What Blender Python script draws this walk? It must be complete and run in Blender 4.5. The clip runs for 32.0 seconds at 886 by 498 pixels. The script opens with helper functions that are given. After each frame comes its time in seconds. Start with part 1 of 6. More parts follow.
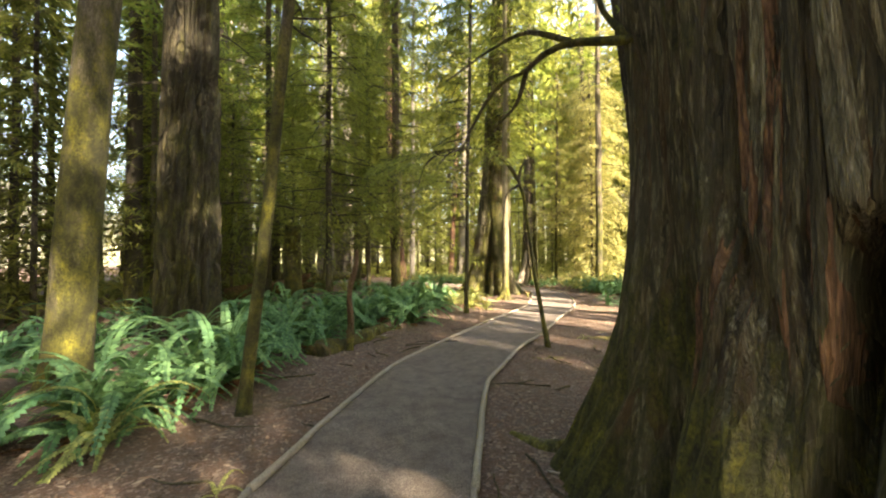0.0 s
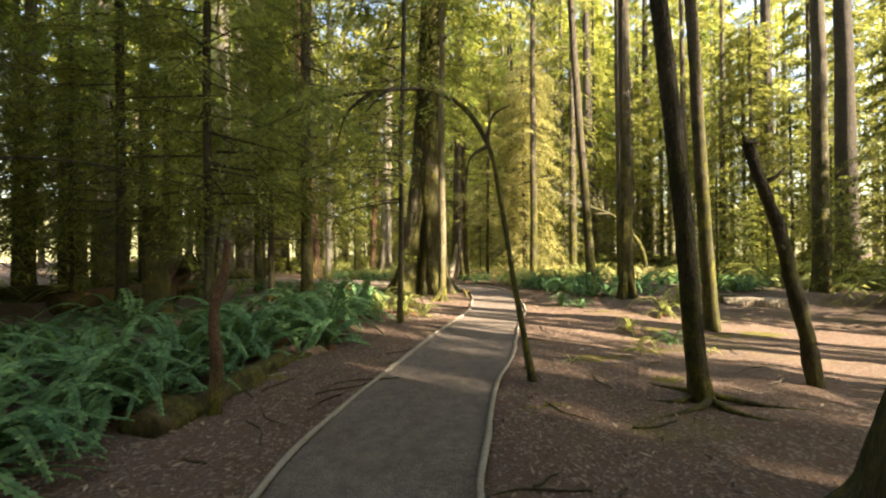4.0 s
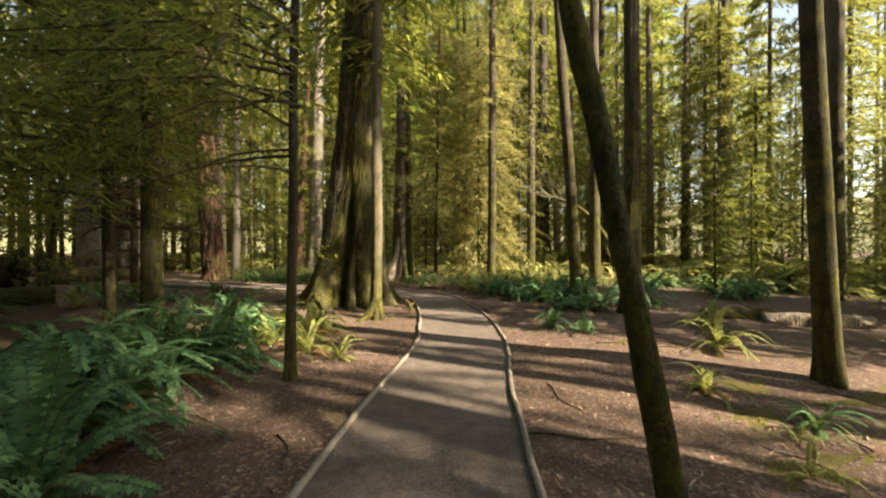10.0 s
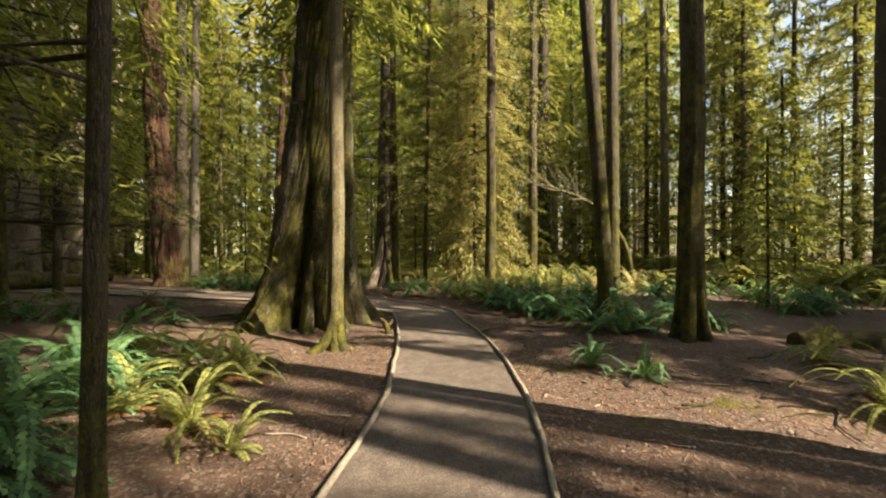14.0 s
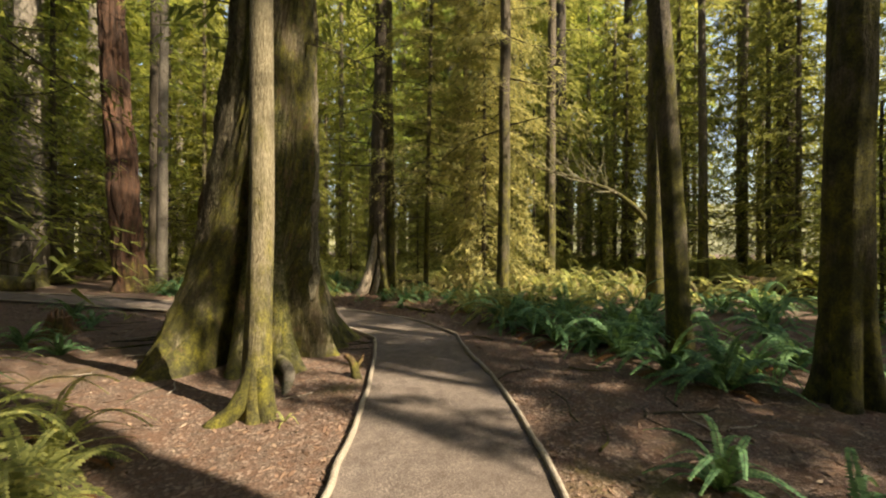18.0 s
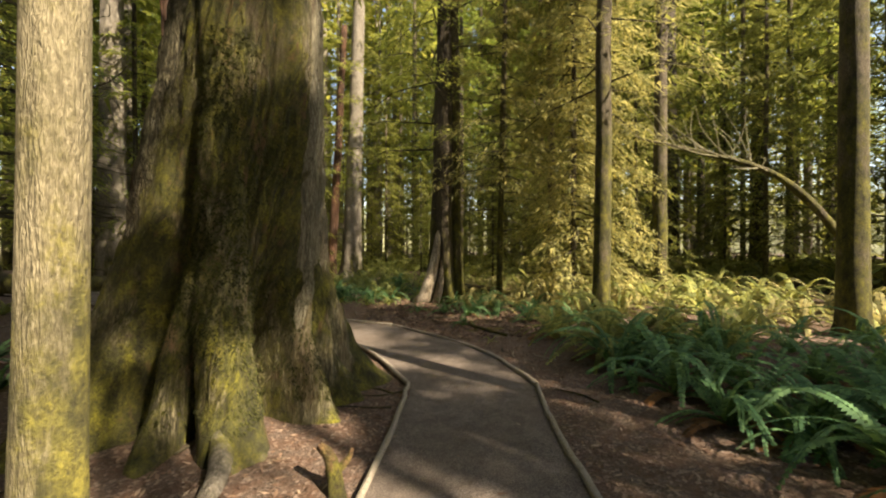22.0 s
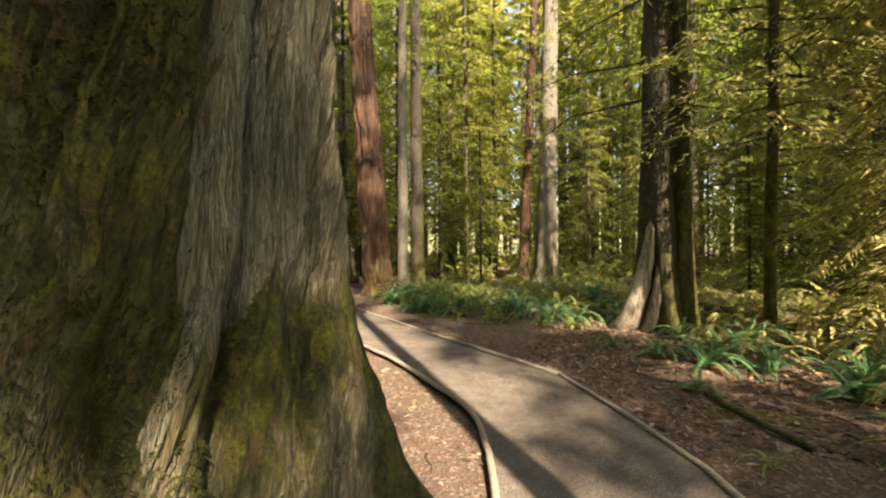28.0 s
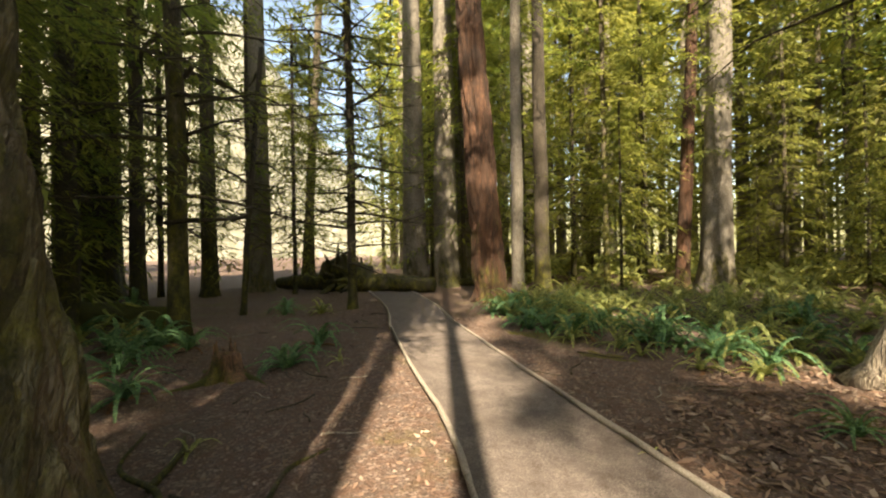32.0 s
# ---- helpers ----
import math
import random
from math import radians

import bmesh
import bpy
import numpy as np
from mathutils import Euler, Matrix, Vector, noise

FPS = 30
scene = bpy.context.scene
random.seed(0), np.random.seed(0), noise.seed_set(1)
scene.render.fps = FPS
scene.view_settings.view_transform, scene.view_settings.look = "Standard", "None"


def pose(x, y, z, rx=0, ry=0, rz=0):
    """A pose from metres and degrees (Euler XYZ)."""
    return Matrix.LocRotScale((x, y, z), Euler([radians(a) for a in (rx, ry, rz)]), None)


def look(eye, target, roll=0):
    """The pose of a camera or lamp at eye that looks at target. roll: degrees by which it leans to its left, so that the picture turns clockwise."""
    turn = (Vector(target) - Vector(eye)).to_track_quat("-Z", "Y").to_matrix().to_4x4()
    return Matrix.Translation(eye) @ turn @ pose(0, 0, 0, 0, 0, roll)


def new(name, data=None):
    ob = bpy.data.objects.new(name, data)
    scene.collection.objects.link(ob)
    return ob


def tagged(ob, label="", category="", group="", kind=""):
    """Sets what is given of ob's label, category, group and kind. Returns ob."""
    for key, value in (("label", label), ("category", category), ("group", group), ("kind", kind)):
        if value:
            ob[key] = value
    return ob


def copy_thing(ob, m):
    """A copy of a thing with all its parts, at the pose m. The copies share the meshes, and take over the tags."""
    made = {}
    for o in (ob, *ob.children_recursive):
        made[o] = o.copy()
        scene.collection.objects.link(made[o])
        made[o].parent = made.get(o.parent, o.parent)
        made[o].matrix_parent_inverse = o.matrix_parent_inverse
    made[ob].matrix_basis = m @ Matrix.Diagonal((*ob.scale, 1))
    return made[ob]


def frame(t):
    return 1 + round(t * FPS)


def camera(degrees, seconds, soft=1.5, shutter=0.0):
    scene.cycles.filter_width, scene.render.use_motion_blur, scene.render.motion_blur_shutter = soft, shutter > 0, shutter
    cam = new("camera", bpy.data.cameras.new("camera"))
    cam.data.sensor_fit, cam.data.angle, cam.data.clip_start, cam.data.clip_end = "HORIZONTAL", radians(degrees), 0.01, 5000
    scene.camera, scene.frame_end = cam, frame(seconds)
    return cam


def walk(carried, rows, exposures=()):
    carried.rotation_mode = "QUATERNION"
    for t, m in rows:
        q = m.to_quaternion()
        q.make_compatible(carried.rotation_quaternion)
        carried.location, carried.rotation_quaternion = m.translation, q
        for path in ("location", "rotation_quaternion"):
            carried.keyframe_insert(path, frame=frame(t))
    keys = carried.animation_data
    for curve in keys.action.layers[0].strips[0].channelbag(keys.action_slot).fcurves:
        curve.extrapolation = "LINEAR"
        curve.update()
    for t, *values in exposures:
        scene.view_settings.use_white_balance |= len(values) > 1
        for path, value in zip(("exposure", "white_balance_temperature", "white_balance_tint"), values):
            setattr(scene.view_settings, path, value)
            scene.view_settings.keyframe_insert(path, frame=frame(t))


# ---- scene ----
cam = camera(95.99, 32.0, soft=2.1)
ROWS = [
    (0.0, -0.000, 0.000, 1.601, -0.00, 1.33, 0.35),
    (0.5, -0.056, 0.353, 1.603, -0.51, 1.21, 0.44),
    (1.0, -0.112, 0.697, 1.606, -1.73, 1.07, 0.47),
    (1.5, -0.166, 1.029, 1.613, -3.23, 0.95, 0.49),
    (2.0, -0.202, 1.349, 1.619, -4.89, 0.85, 0.62),
    (2.5, -0.220, 1.658, 1.622, -6.31, 0.74, 0.67),
    (3.0, -0.221, 1.965, 1.621, -8.23, 0.60, 0.62),
    (3.5, -0.206, 2.272, 1.616, -10.15, 0.44, 0.58),
    (5.5, -0.081, 3.497, 1.591, -14.80, 0.10, 0.49),
    (6.0, -0.032, 3.811, 1.584, -16.18, 0.02, 0.40),
    (6.5, 0.032, 4.126, 1.578, -17.07, -0.03, 0.32),
    (7.0, 0.105, 4.441, 1.574, -17.64, -0.14, 0.27),
    (7.5, 0.187, 4.759, 1.572, -18.30, -0.25, 0.18),
    (8.0, 0.286, 5.084, 1.576, -18.96, -0.31, 0.16),
    (8.5, 0.398, 5.420, 1.582, -19.26, -0.32, 0.20),
    (9.0, 0.520, 5.764, 1.591, -19.54, -0.39, 0.13),
    (9.5, 0.647, 6.109, 1.601, -19.80, -0.35, 0.11),
    (10.0, 0.777, 6.454, 1.609, -19.83, -0.32, 0.10),
    (10.5, 0.905, 6.788, 1.614, -19.94, -0.27, 0.11),
    (11.0, 1.023, 7.114, 1.613, -20.12, -0.16, -0.01),
    (11.5, 1.132, 7.430, 1.607, -20.54, -0.05, -0.02),
    (12.0, 1.237, 7.732, 1.597, -20.88, -0.05, -0.00),
    (12.5, 1.342, 8.021, 1.588, -20.90, -0.07, 0.02),
    (13.0, 1.457, 8.297, 1.583, -20.85, -0.04, 0.06),
    (13.5, 1.590, 8.562, 1.581, -20.91, -0.06, 0.11),
    (14.0, 1.734, 8.823, 1.581, -20.83, -0.12, 0.12),
    (14.5, 1.877, 9.087, 1.581, -20.89, -0.19, 0.16),
    (16.5, 2.393, 10.184, 1.593, -20.71, -0.08, -0.24),
    (17.0, 2.515, 10.474, 1.596, -20.54, -0.15, -0.24),
    (17.5, 2.633, 10.778, 1.600, -20.35, -0.16, -0.18),
    (18.0, 2.753, 11.090, 1.605, -19.69, -0.11, -0.14),
    (18.5, 2.883, 11.401, 1.609, -18.44, -0.16, -0.09),
    (19.0, 3.026, 11.714, 1.612, -17.01, -0.14, -0.03),
    (19.5, 3.172, 12.023, 1.611, -15.47, -0.20, -0.02),
    (20.0, 3.311, 12.324, 1.608, -14.06, -0.26, -0.02),
    (20.5, 3.430, 12.616, 1.604, -12.62, -0.25, -0.02),
    (21.0, 3.531, 12.899, 1.601, -11.28, -0.22, -0.06),
    (21.5, 3.624, 13.174, 1.598, -9.87, -0.21, -0.11),
    (22.0, 3.721, 13.440, 1.594, -8.10, -0.19, -0.04),
    (22.5, 3.826, 13.690, 1.589, -6.26, -0.16, 0.02),
    (23.0, 3.935, 13.926, 1.585, -3.99, -0.17, 0.05),
    (23.5, 4.031, 14.164, 1.584, -1.15, -0.14, 0.14),
    (24.0, 4.111, 14.406, 1.585, 1.41, -0.14, 0.21),
    (24.5, 4.170, 14.653, 1.588, 3.63, -0.08, 0.27),
    (26.5, 4.308, 15.637, 1.596, 13.40, 0.04, 0.39),
    (27.0, 4.330, 15.894, 1.597, 16.70, 0.04, 0.40),
    (27.5, 4.340, 16.157, 1.597, 19.39, 0.03, 0.44),
    (28.0, 4.344, 16.423, 1.595, 21.66, 0.02, 0.52),
    (28.5, 4.349, 16.687, 1.594, 23.97, 0.04, 0.67),
    (29.0, 4.360, 16.948, 1.594, 26.47, 0.06, 0.74),
    (29.5, 4.371, 17.212, 1.595, 29.15, 0.05, 0.75),
    (30.0, 4.375, 17.483, 1.598, 31.90, 0.15, 0.83),
    (30.5, 4.362, 17.755, 1.601, 34.76, 0.18, 0.92),
    (31.0, 4.327, 18.026, 1.603, 37.38, 0.16, 0.97),
    (31.5, 4.267, 18.298, 1.605, 39.88, 0.22, 1.01),
    (32.0, 4.188, 18.573, 1.607, 41.99, 0.20, 1.09),
]
walk(cam, [(t, pose(x, y, z, 90 + pitch, roll, yaw)) for t, x, y, z, yaw, pitch, roll in ROWS], [(0.0, 3.12, 9000, 10), (3.0, 2.68, 9000, 10), (6.0, 2.20, 9000, 10), (9.0, 1.88, 9000, 10), (13.0, 1.60, 9000, 10), (17.0, 1.46, 9000, 10), (22.5, 1.64, 9000, 10), (26.0, 1.90, 9000, 10), (28.0, 2.10, 9000, 10), (30.0, 2.25, 9000, 10), (32.0, 1.98, 9000, 10)])

# ---- world and sun ----
SUN_DIR = Vector((0.675, -0.737, 0.0)).normalized()
SUN_EL = radians(40)
world = bpy.data.worlds.new("sky")
scene.world = world
world.use_nodes = True
wn = world.node_tree
sky = wn.nodes.new("ShaderNodeTexSky")
sky.sky_type = 'NISHITA'
sky.sun_disc = False
sky.sun_elevation = SUN_EL
sky.sun_rotation = math.atan2(SUN_DIR.x, SUN_DIR.y)
wn.links.new(sky.outputs[0], wn.nodes["Background"].inputs[0])
wn.nodes["Background"].inputs[1].default_value = 0.125
sun = bpy.data.lights.new("sun", 'SUN')
sun.energy, sun.angle, sun.color = 4.8, radians(0.6), (1.0, 0.95, 0.86)
sun_ob = new("sun", sun)
sun_ob.matrix_world = look((0, 0, 60), (-SUN_DIR.x, -SUN_DIR.y, 60 - math.tan(SUN_EL)))


# ---- materials ----
def material(name):
    m = bpy.data.materials.new(name)
    m.use_nodes = True
    nt = m.node_tree
    return m, nt, nt.nodes["Principled BSDF"]


def coords(nt, scale=(1, 1, 1), space="Object", shift=True, lean=0.0):
    tc = nt.nodes.new("ShaderNodeTexCoord")
    mp = nt.nodes.new("ShaderNodeMapping")
    nt.links.new(tc.outputs[space], mp.inputs[0])
    if lean:
        tip = nt.nodes.new("ShaderNodeVectorRotate")
        tip.rotation_type = 'X_AXIS'
        tip.inputs["Angle"].default_value = math.radians(lean)
        nt.links.new(tc.outputs[space], tip.inputs["Vector"])
        nt.links.new(tip.outputs[0], mp.inputs[0])
    mp.inputs["Scale"].default_value = scale
    if shift:
        oi = nt.nodes.new("ShaderNodeObjectInfo")
        mul = nt.nodes.new("ShaderNodeMath")
        mul.operation = 'MULTIPLY'
        mul.inputs[1].default_value = 37.0
        nt.links.new(oi.outputs["Random"], mul.inputs[0])
        nt.links.new(mul.outputs[0], mp.inputs["Location"])
    return mp.outputs[0]


def noise_tex(nt, vec, scale, detail=5.0, rough=0.6):
    n = nt.nodes.new("ShaderNodeTexNoise")
    n.inputs["Scale"].default_value, n.inputs["Detail"].default_value, n.inputs["Roughness"].default_value = scale, detail, rough
    nt.links.new(vec, n.inputs["Vector"])
    return n.outputs[0]


def ramp(nt, fac, stops):
    r = nt.nodes.new("ShaderNodeValToRGB")
    e = r.color_ramp.elements
    while len(e) < len(stops):
        e.new(0.5)
    for k, (p, c) in zip(e, stops):
        k.position, k.color = p, (*c, 1) if len(c) == 3 else c
    nt.links.new(fac, r.inputs[0])
    return r.outputs[0]


def mix(nt, fac, a, b, mode='MIX'):
    m = nt.nodes.new("ShaderNodeMix")
    m.data_type, m.blend_type = 'RGBA', mode
    for sock, v in ((m.inputs[0], fac), (m.inputs[6], a), (m.inputs[7], b)):
        if isinstance(v, (int, float)):
            sock.default_value = v
        elif isinstance(v, tuple):
            sock.default_value = (*v, 1)
        else:
            nt.links.new(v, sock)
    return m.outputs[2]


def bump(nt, bsdf, height, strength, dist=0.02):
    b = nt.nodes.new("ShaderNodeBump")
    b.inputs["Strength"].default_value, b.inputs["Distance"].default_value = strength, dist
    nt.links.new(height, b.inputs["Height"])
    nt.links.new(b.outputs[0], bsdf.inputs["Normal"])


def crack(nt, value, width=7.0):
    """0 in thin cracks where the noise crosses its middle, 1 on the plates between."""
    a = nt.nodes.new("ShaderNodeMath")
    a.operation = 'SUBTRACT'
    a.inputs[1].default_value = 0.5
    nt.links.new(value, a.inputs[0])
    d = nt.nodes.new("ShaderNodeMath")
    d.operation = 'ABSOLUTE'
    nt.links.new(a.outputs[0], d.inputs[0])
    e = nt.nodes.new("ShaderNodeMath")
    e.operation, e.use_clamp = 'MULTIPLY', True
    e.inputs[1].default_value = width
    nt.links.new(d.outputs[0], e.inputs[0])
    return e.outputs[0]


MOSS = (0.12, 0.115, 0.014)


def bark(name, stops, moss=0.4, fine=14.0, stretch=0.13, strength=0.8, moss_col=MOSS, rough=0.9, streak=None, moss_top=6.0, cracks=1.0, side=None, plates=0.0, lean=0.0, groove=11.0, rust=0.0):
    """Fibrous bark along z, with moss that grows in patches and thins out upwards."""
    m, nt, p = material(name)
    cell = noise_tex(nt, coords(nt, (1, 1, stretch), lean=lean), fine, 3, 0.55)
    fibre = noise_tex(nt, coords(nt, (1, 1, stretch * 1.6), lean=lean), fine * 3.2, 5, 0.7)
    ridge = crack(nt, cell, groove)
    hair = crack(nt, noise_tex(nt, coords(nt, (1, 1, stretch * 1.3), lean=lean), fine * 2.7, 3, 0.5), 9.0)
    blotch = noise_tex(nt, coords(nt, (1, 1, 0.5)), 2.2, 4)
    col = ramp(nt, fibre, [(0.5 + 0.72 * (q - 0.5), c) for q, c in stops])
    # cracks darkened in the colour, standing for shade in the furrows
    col = mix(nt, ramp(nt, hair, [(0.0, (0.75 * cracks,) * 3), (0.6, (0, 0, 0))]), col, tuple(0.8 * v for v in stops[0][1]))
    col = mix(nt, ramp(nt, ridge, [(0.0, (cracks, cracks, cracks)), (0.55, (0, 0, 0))]), col, tuple(0.45 * v for v in stops[0][1]))
    col = mix(nt, ramp(nt, blotch, [(0.35, (0, 0, 0)), (0.7, (1, 1, 1))]), col, mix(nt, 0.35, col, stops[-1][1]))
    if plates:
        slab = noise_tex(nt, coords(nt, (1, 1, stretch * 0.8), lean=lean), fine * 0.42, 4, 0.6)
        col = mix(nt, ramp(nt, slab, [(0.45, (plates, plates, plates)), (0.50, (0, 0, 0))]), col, mix(nt, fibre, tuple(0.5 * v for v in stops[0][1]), tuple(0.7 * v for v in stops[1][1])))
    if streak:
        patch = noise_tex(nt, coords(nt, (1, 1, 0.22)), 1.7, 5)
        col = mix(nt, ramp(nt, patch, [(0.5, (0, 0, 0)), (0.68, (0.7, 0.7, 0.7))]), col, mix(nt, fibre, (streak[0] * 0.35, streak[1] * 0.3, streak[2] * 0.3), streak))
    if moss > 0:
        grow = noise_tex(nt, coords(nt, (1, 1, 0.4), shift=False), 2.2, 8, 0.75)
        tc = nt.nodes.new("ShaderNodeTexCoord")
        sep = nt.nodes.new("ShaderNodeSeparateXYZ")
        nt.links.new(tc.outputs["Object"], sep.inputs[0])
        fall = nt.nodes.new("ShaderNodeMapRange")
        fall.inputs[1].default_value, fall.inputs[2].default_value = 0.0, moss_top
        fall.inputs[3].default_value, fall.inputs[4].default_value = 0.16, -0.16
        nt.links.new(sep.outputs[2], fall.inputs[0])
        add = nt.nodes.new("ShaderNodeMath")
        nt.links.new(grow, add.inputs[0])
        nt.links.new(fall.outputs[0], add.inputs[1])
        if side:
            dot = nt.nodes.new("ShaderNodeVectorMath")
            dot.operation = 'DOT_PRODUCT'
            nt.links.new(tc.outputs["Object"], dot.inputs[0])
            dot.inputs[1].default_value = (side[0], side[1], side[4])
            back = nt.nodes.new("ShaderNodeVectorMath")
            back.operation = 'DOT_PRODUCT'
            nt.links.new(tc.outputs["Object"], back.inputs[0])
            back.inputs[1].default_value = (-0.5 * side[0], -0.95 * side[1], side[4])
            lobe = nt.nodes.new("ShaderNodeMath")
            lobe.operation = 'MAXIMUM'
            nt.links.new(dot.outputs["Value"], lobe.inputs[0])
            nt.links.new(back.outputs["Value"], lobe.inputs[1])
            foot = nt.nodes.new("ShaderNodeMapRange")
            foot.inputs[1].default_value, foot.inputs[2].default_value = 0.0, side[3]
            foot.inputs[3].default_value, foot.inputs[4].default_value = side[2], side[5]
            nt.links.new(sep.outputs[2], foot.inputs[0])
            for extra in (lobe.outputs[0], foot.outputs[0]):
                more = nt.nodes.new("ShaderNodeMath")
                nt.links.new(add.outputs[0], more.inputs[0])
                nt.links.new(extra, more.inputs[1])
                add = more
        edge = 0.70 - 0.36 * moss
        mask = ramp(nt, add.outputs[0], [(edge - 0.05, (0, 0, 0)), (edge + 0.09, (0.92, 0.92, 0.92))])
        if plates:
            worn = noise_tex(nt, coords(nt, (1, 1, 0.45), shift=False), 1.5, 6, 0.7)
            mask = mix(nt, ramp(nt, worn, [(0.52, (0, 0, 0)), (0.62, (0.8, 0.8, 0.8))]), mask, (0, 0, 0))
        fuzz = noise_tex(nt, coords(nt), 46, 5, 0.7)
        tone = noise_tex(nt, coords(nt), 3.1, 4)
        moss_col = tuple(moss_col)
        clump = noise_tex(nt, coords(nt, (1, 1, 0.6)), 13, 6, 0.75)
        tuft = mix(nt, 0.5, clump, fuzz)
        green = mix(nt, ramp(nt, tuft, [(0.40, (0, 0, 0)), (0.60, (1, 1, 1))]), tuple(0.16 * c for c in moss_col), tuple(1.3 * c for c in moss_col))
        green = mix(nt, ramp(nt, tone, [(0.40, (0, 0, 0)), (0.60, (1, 1, 1))]), mix(nt, 0.65, green, (0.022, 0.024, 0.007)), green)
        pad = noise_tex(nt, coords(nt, (1, 1, 0.55)), 7.5, 4, 0.65)
        green = mix(nt, 1.0, green, ramp(nt, pad, [(0.36, (0.35, 0.38, 0.4)), (0.5, (0.9, 0.9, 0.9)), (0.64, (1.45, 1.4, 1.1))]), 'MULTIPLY')
        if rust:
            red = noise_tex(nt, coords(nt, (1, 1, 0.7)), 3.4, 6, 0.7)
            green = mix(nt, ramp(nt, red, [(0.56, (0, 0, 0)), (0.66, (rust, rust, rust))]), green, mix(nt, tuft, (0.06, 0.035, 0.018), (0.24, 0.13, 0.07)))
        col = mix(nt, mask, col, green)
    nt.links.new(col, p.inputs["Base Color"])
    p.inputs["Roughness"].default_value = rough
    relief = mix(nt, 0.35, mix(nt, 0.4, ridge, hair), fibre)
    if moss > 0:
        relief = mix(nt, mask, relief, tuft)
    bump(nt, p, relief, strength, 0.045)
    return m


BARK_CEDAR = bark("cedar_bark", [(0.30, (0.020, 0.015, 0.009)), (0.5, (0.165, 0.136, 0.085)), (0.72, (0.42, 0.37, 0.25))], 0.80, 18, 0.075, 1.0, moss_col=(0.10, 0.098, 0.014), streak=(0.17, 0.075, 0.032), moss_top=1.9, plates=0.7, groove=4.6)
BARK_CEDAR_MOSS = bark("mossy_cedar_bark", [(0.30, (0.04, 0.032, 0.02)), (0.5, (0.215, 0.185, 0.12)), (0.72, (0.42, 0.37, 0.26))], 0.70, 15, 0.14, 1.0, moss_col=(0.14, 0.134, 0.018), streak=(0.20, 0.13, 0.09), moss_top=5.5, side=(0.31, -1.16, 1.15, 1.75, 0.08, -0.80), plates=0.4, lean=14, groove=6.0, rust=0.75)
BARK_FIR = bark("fir_bark", [(0.3, (0.009, 0.006, 0.004)), (0.5, (0.066, 0.053, 0.032)), (0.72, (0.17, 0.142, 0.084))], 0.30, 7, 0.3, 1.0, moss_top=14, plates=0.9, groove=3.4, moss_col=(0.085, 0.08, 0.014))
BARK_MOSSY = bark("mossy_bark", [(0.3, (0.05, 0.04, 0.03)), (0.55, (0.15, 0.12, 0.085)), (0.8, (0.25, 0.21, 0.16))], 0.62, 26, 0.22, 0.8, moss_top=9)
BARK_DARK = bark("dark_bark", [(0.3, (0.025, 0.02, 0.015)), (0.55, (0.075, 0.06, 0.045)), (0.8, (0.15, 0.12, 0.09))], 0.4, 16, 0.25, 0.8)
BARK_GREY = bark("grey_bark", [(0.3, (0.09, 0.075, 0.06)), (0.55, (0.21, 0.185, 0.155)), (0.8, (0.34, 0.31, 0.27))], 0.2, 14, 0.16, 0.7, cracks=0.6)
BARK_RED = bark("red_bark", [(0.3, (0.018, 0.010, 0.007)), (0.52, (0.085, 0.042, 0.026)), (0.78, (0.24, 0.105, 0.056))], 0.15, 10, 0.12, 1.0, groove=5.0, plates=0.5)
BARK_INNER = bark("inner_bark", [(0.3, (0.05, 0.026, 0.017)), (0.52, (0.20, 0.105, 0.065)), (0.78, (0.38, 0.20, 0.115))], 0.15, 10, 0.12, 1.0)
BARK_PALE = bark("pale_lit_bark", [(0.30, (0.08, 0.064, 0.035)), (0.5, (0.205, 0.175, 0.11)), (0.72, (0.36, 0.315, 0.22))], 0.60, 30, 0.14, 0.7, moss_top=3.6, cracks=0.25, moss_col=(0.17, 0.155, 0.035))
BARK_STRIP = bark("stripped_bark", [(0.3, (0.10, 0.085, 0.055)), (0.5, (0.27, 0.24, 0.17)), (0.75, (0.42, 0.385, 0.29))], 0.12, 20, 0.07, 1.0, moss_top=2.0, cracks=0.9, plates=0.3)
WOOD_PALE = bark("weathered_wood", [(0.3, (0.16, 0.12, 0.09)), (0.5, (0.42, 0.35, 0.28)), (0.8, (0.62, 0.55, 0.46))], 0.0, 12, 0.06, 0.8)
WOOD_POLE = bark("pole_wood", [(0.3, (0.16, 0.13, 0.10)), (0.5, (0.33, 0.285, 0.235)), (0.75, (0.48, 0.43, 0.37))], 0.0, 26, 1.0, 0.5, cracks=0.3)
WOOD_ROT = bark("rotten_wood", [(0.3, (0.03, 0.018, 0.011)), (0.52, (0.15, 0.08, 0.045)), (0.8, (0.30, 0.17, 0.09))], 0.5, 12, 0.8, 1.0, moss_top=1.2, cracks=0.35)
MOSS_SOIL = bark("thin_moss", [(0.3, (0.05, 0.034, 0.016)), (0.5, (0.13, 0.11, 0.024)), (0.75, (0.25, 0.22, 0.04))], 0.0, 24, 1.0, 0.8, cracks=0.25)
MOSS_MAT = bark("moss", [(0.3, (0.03, 0.035, 0.008)), (0.55, (0.10, 0.11, 0.02)), (0.8, (0.19, 0.185, 0.03))], 0.0, 30, 1.0, 1.0, cracks=0.15)
TWIG = bark("twig_bark", [(0.3, (0.03, 0.024, 0.016)), (0.6, (0.085, 0.068, 0.045)), (0.85, (0.14, 0.125, 0.06))], 0.0, 20, 0.5, 0.4)
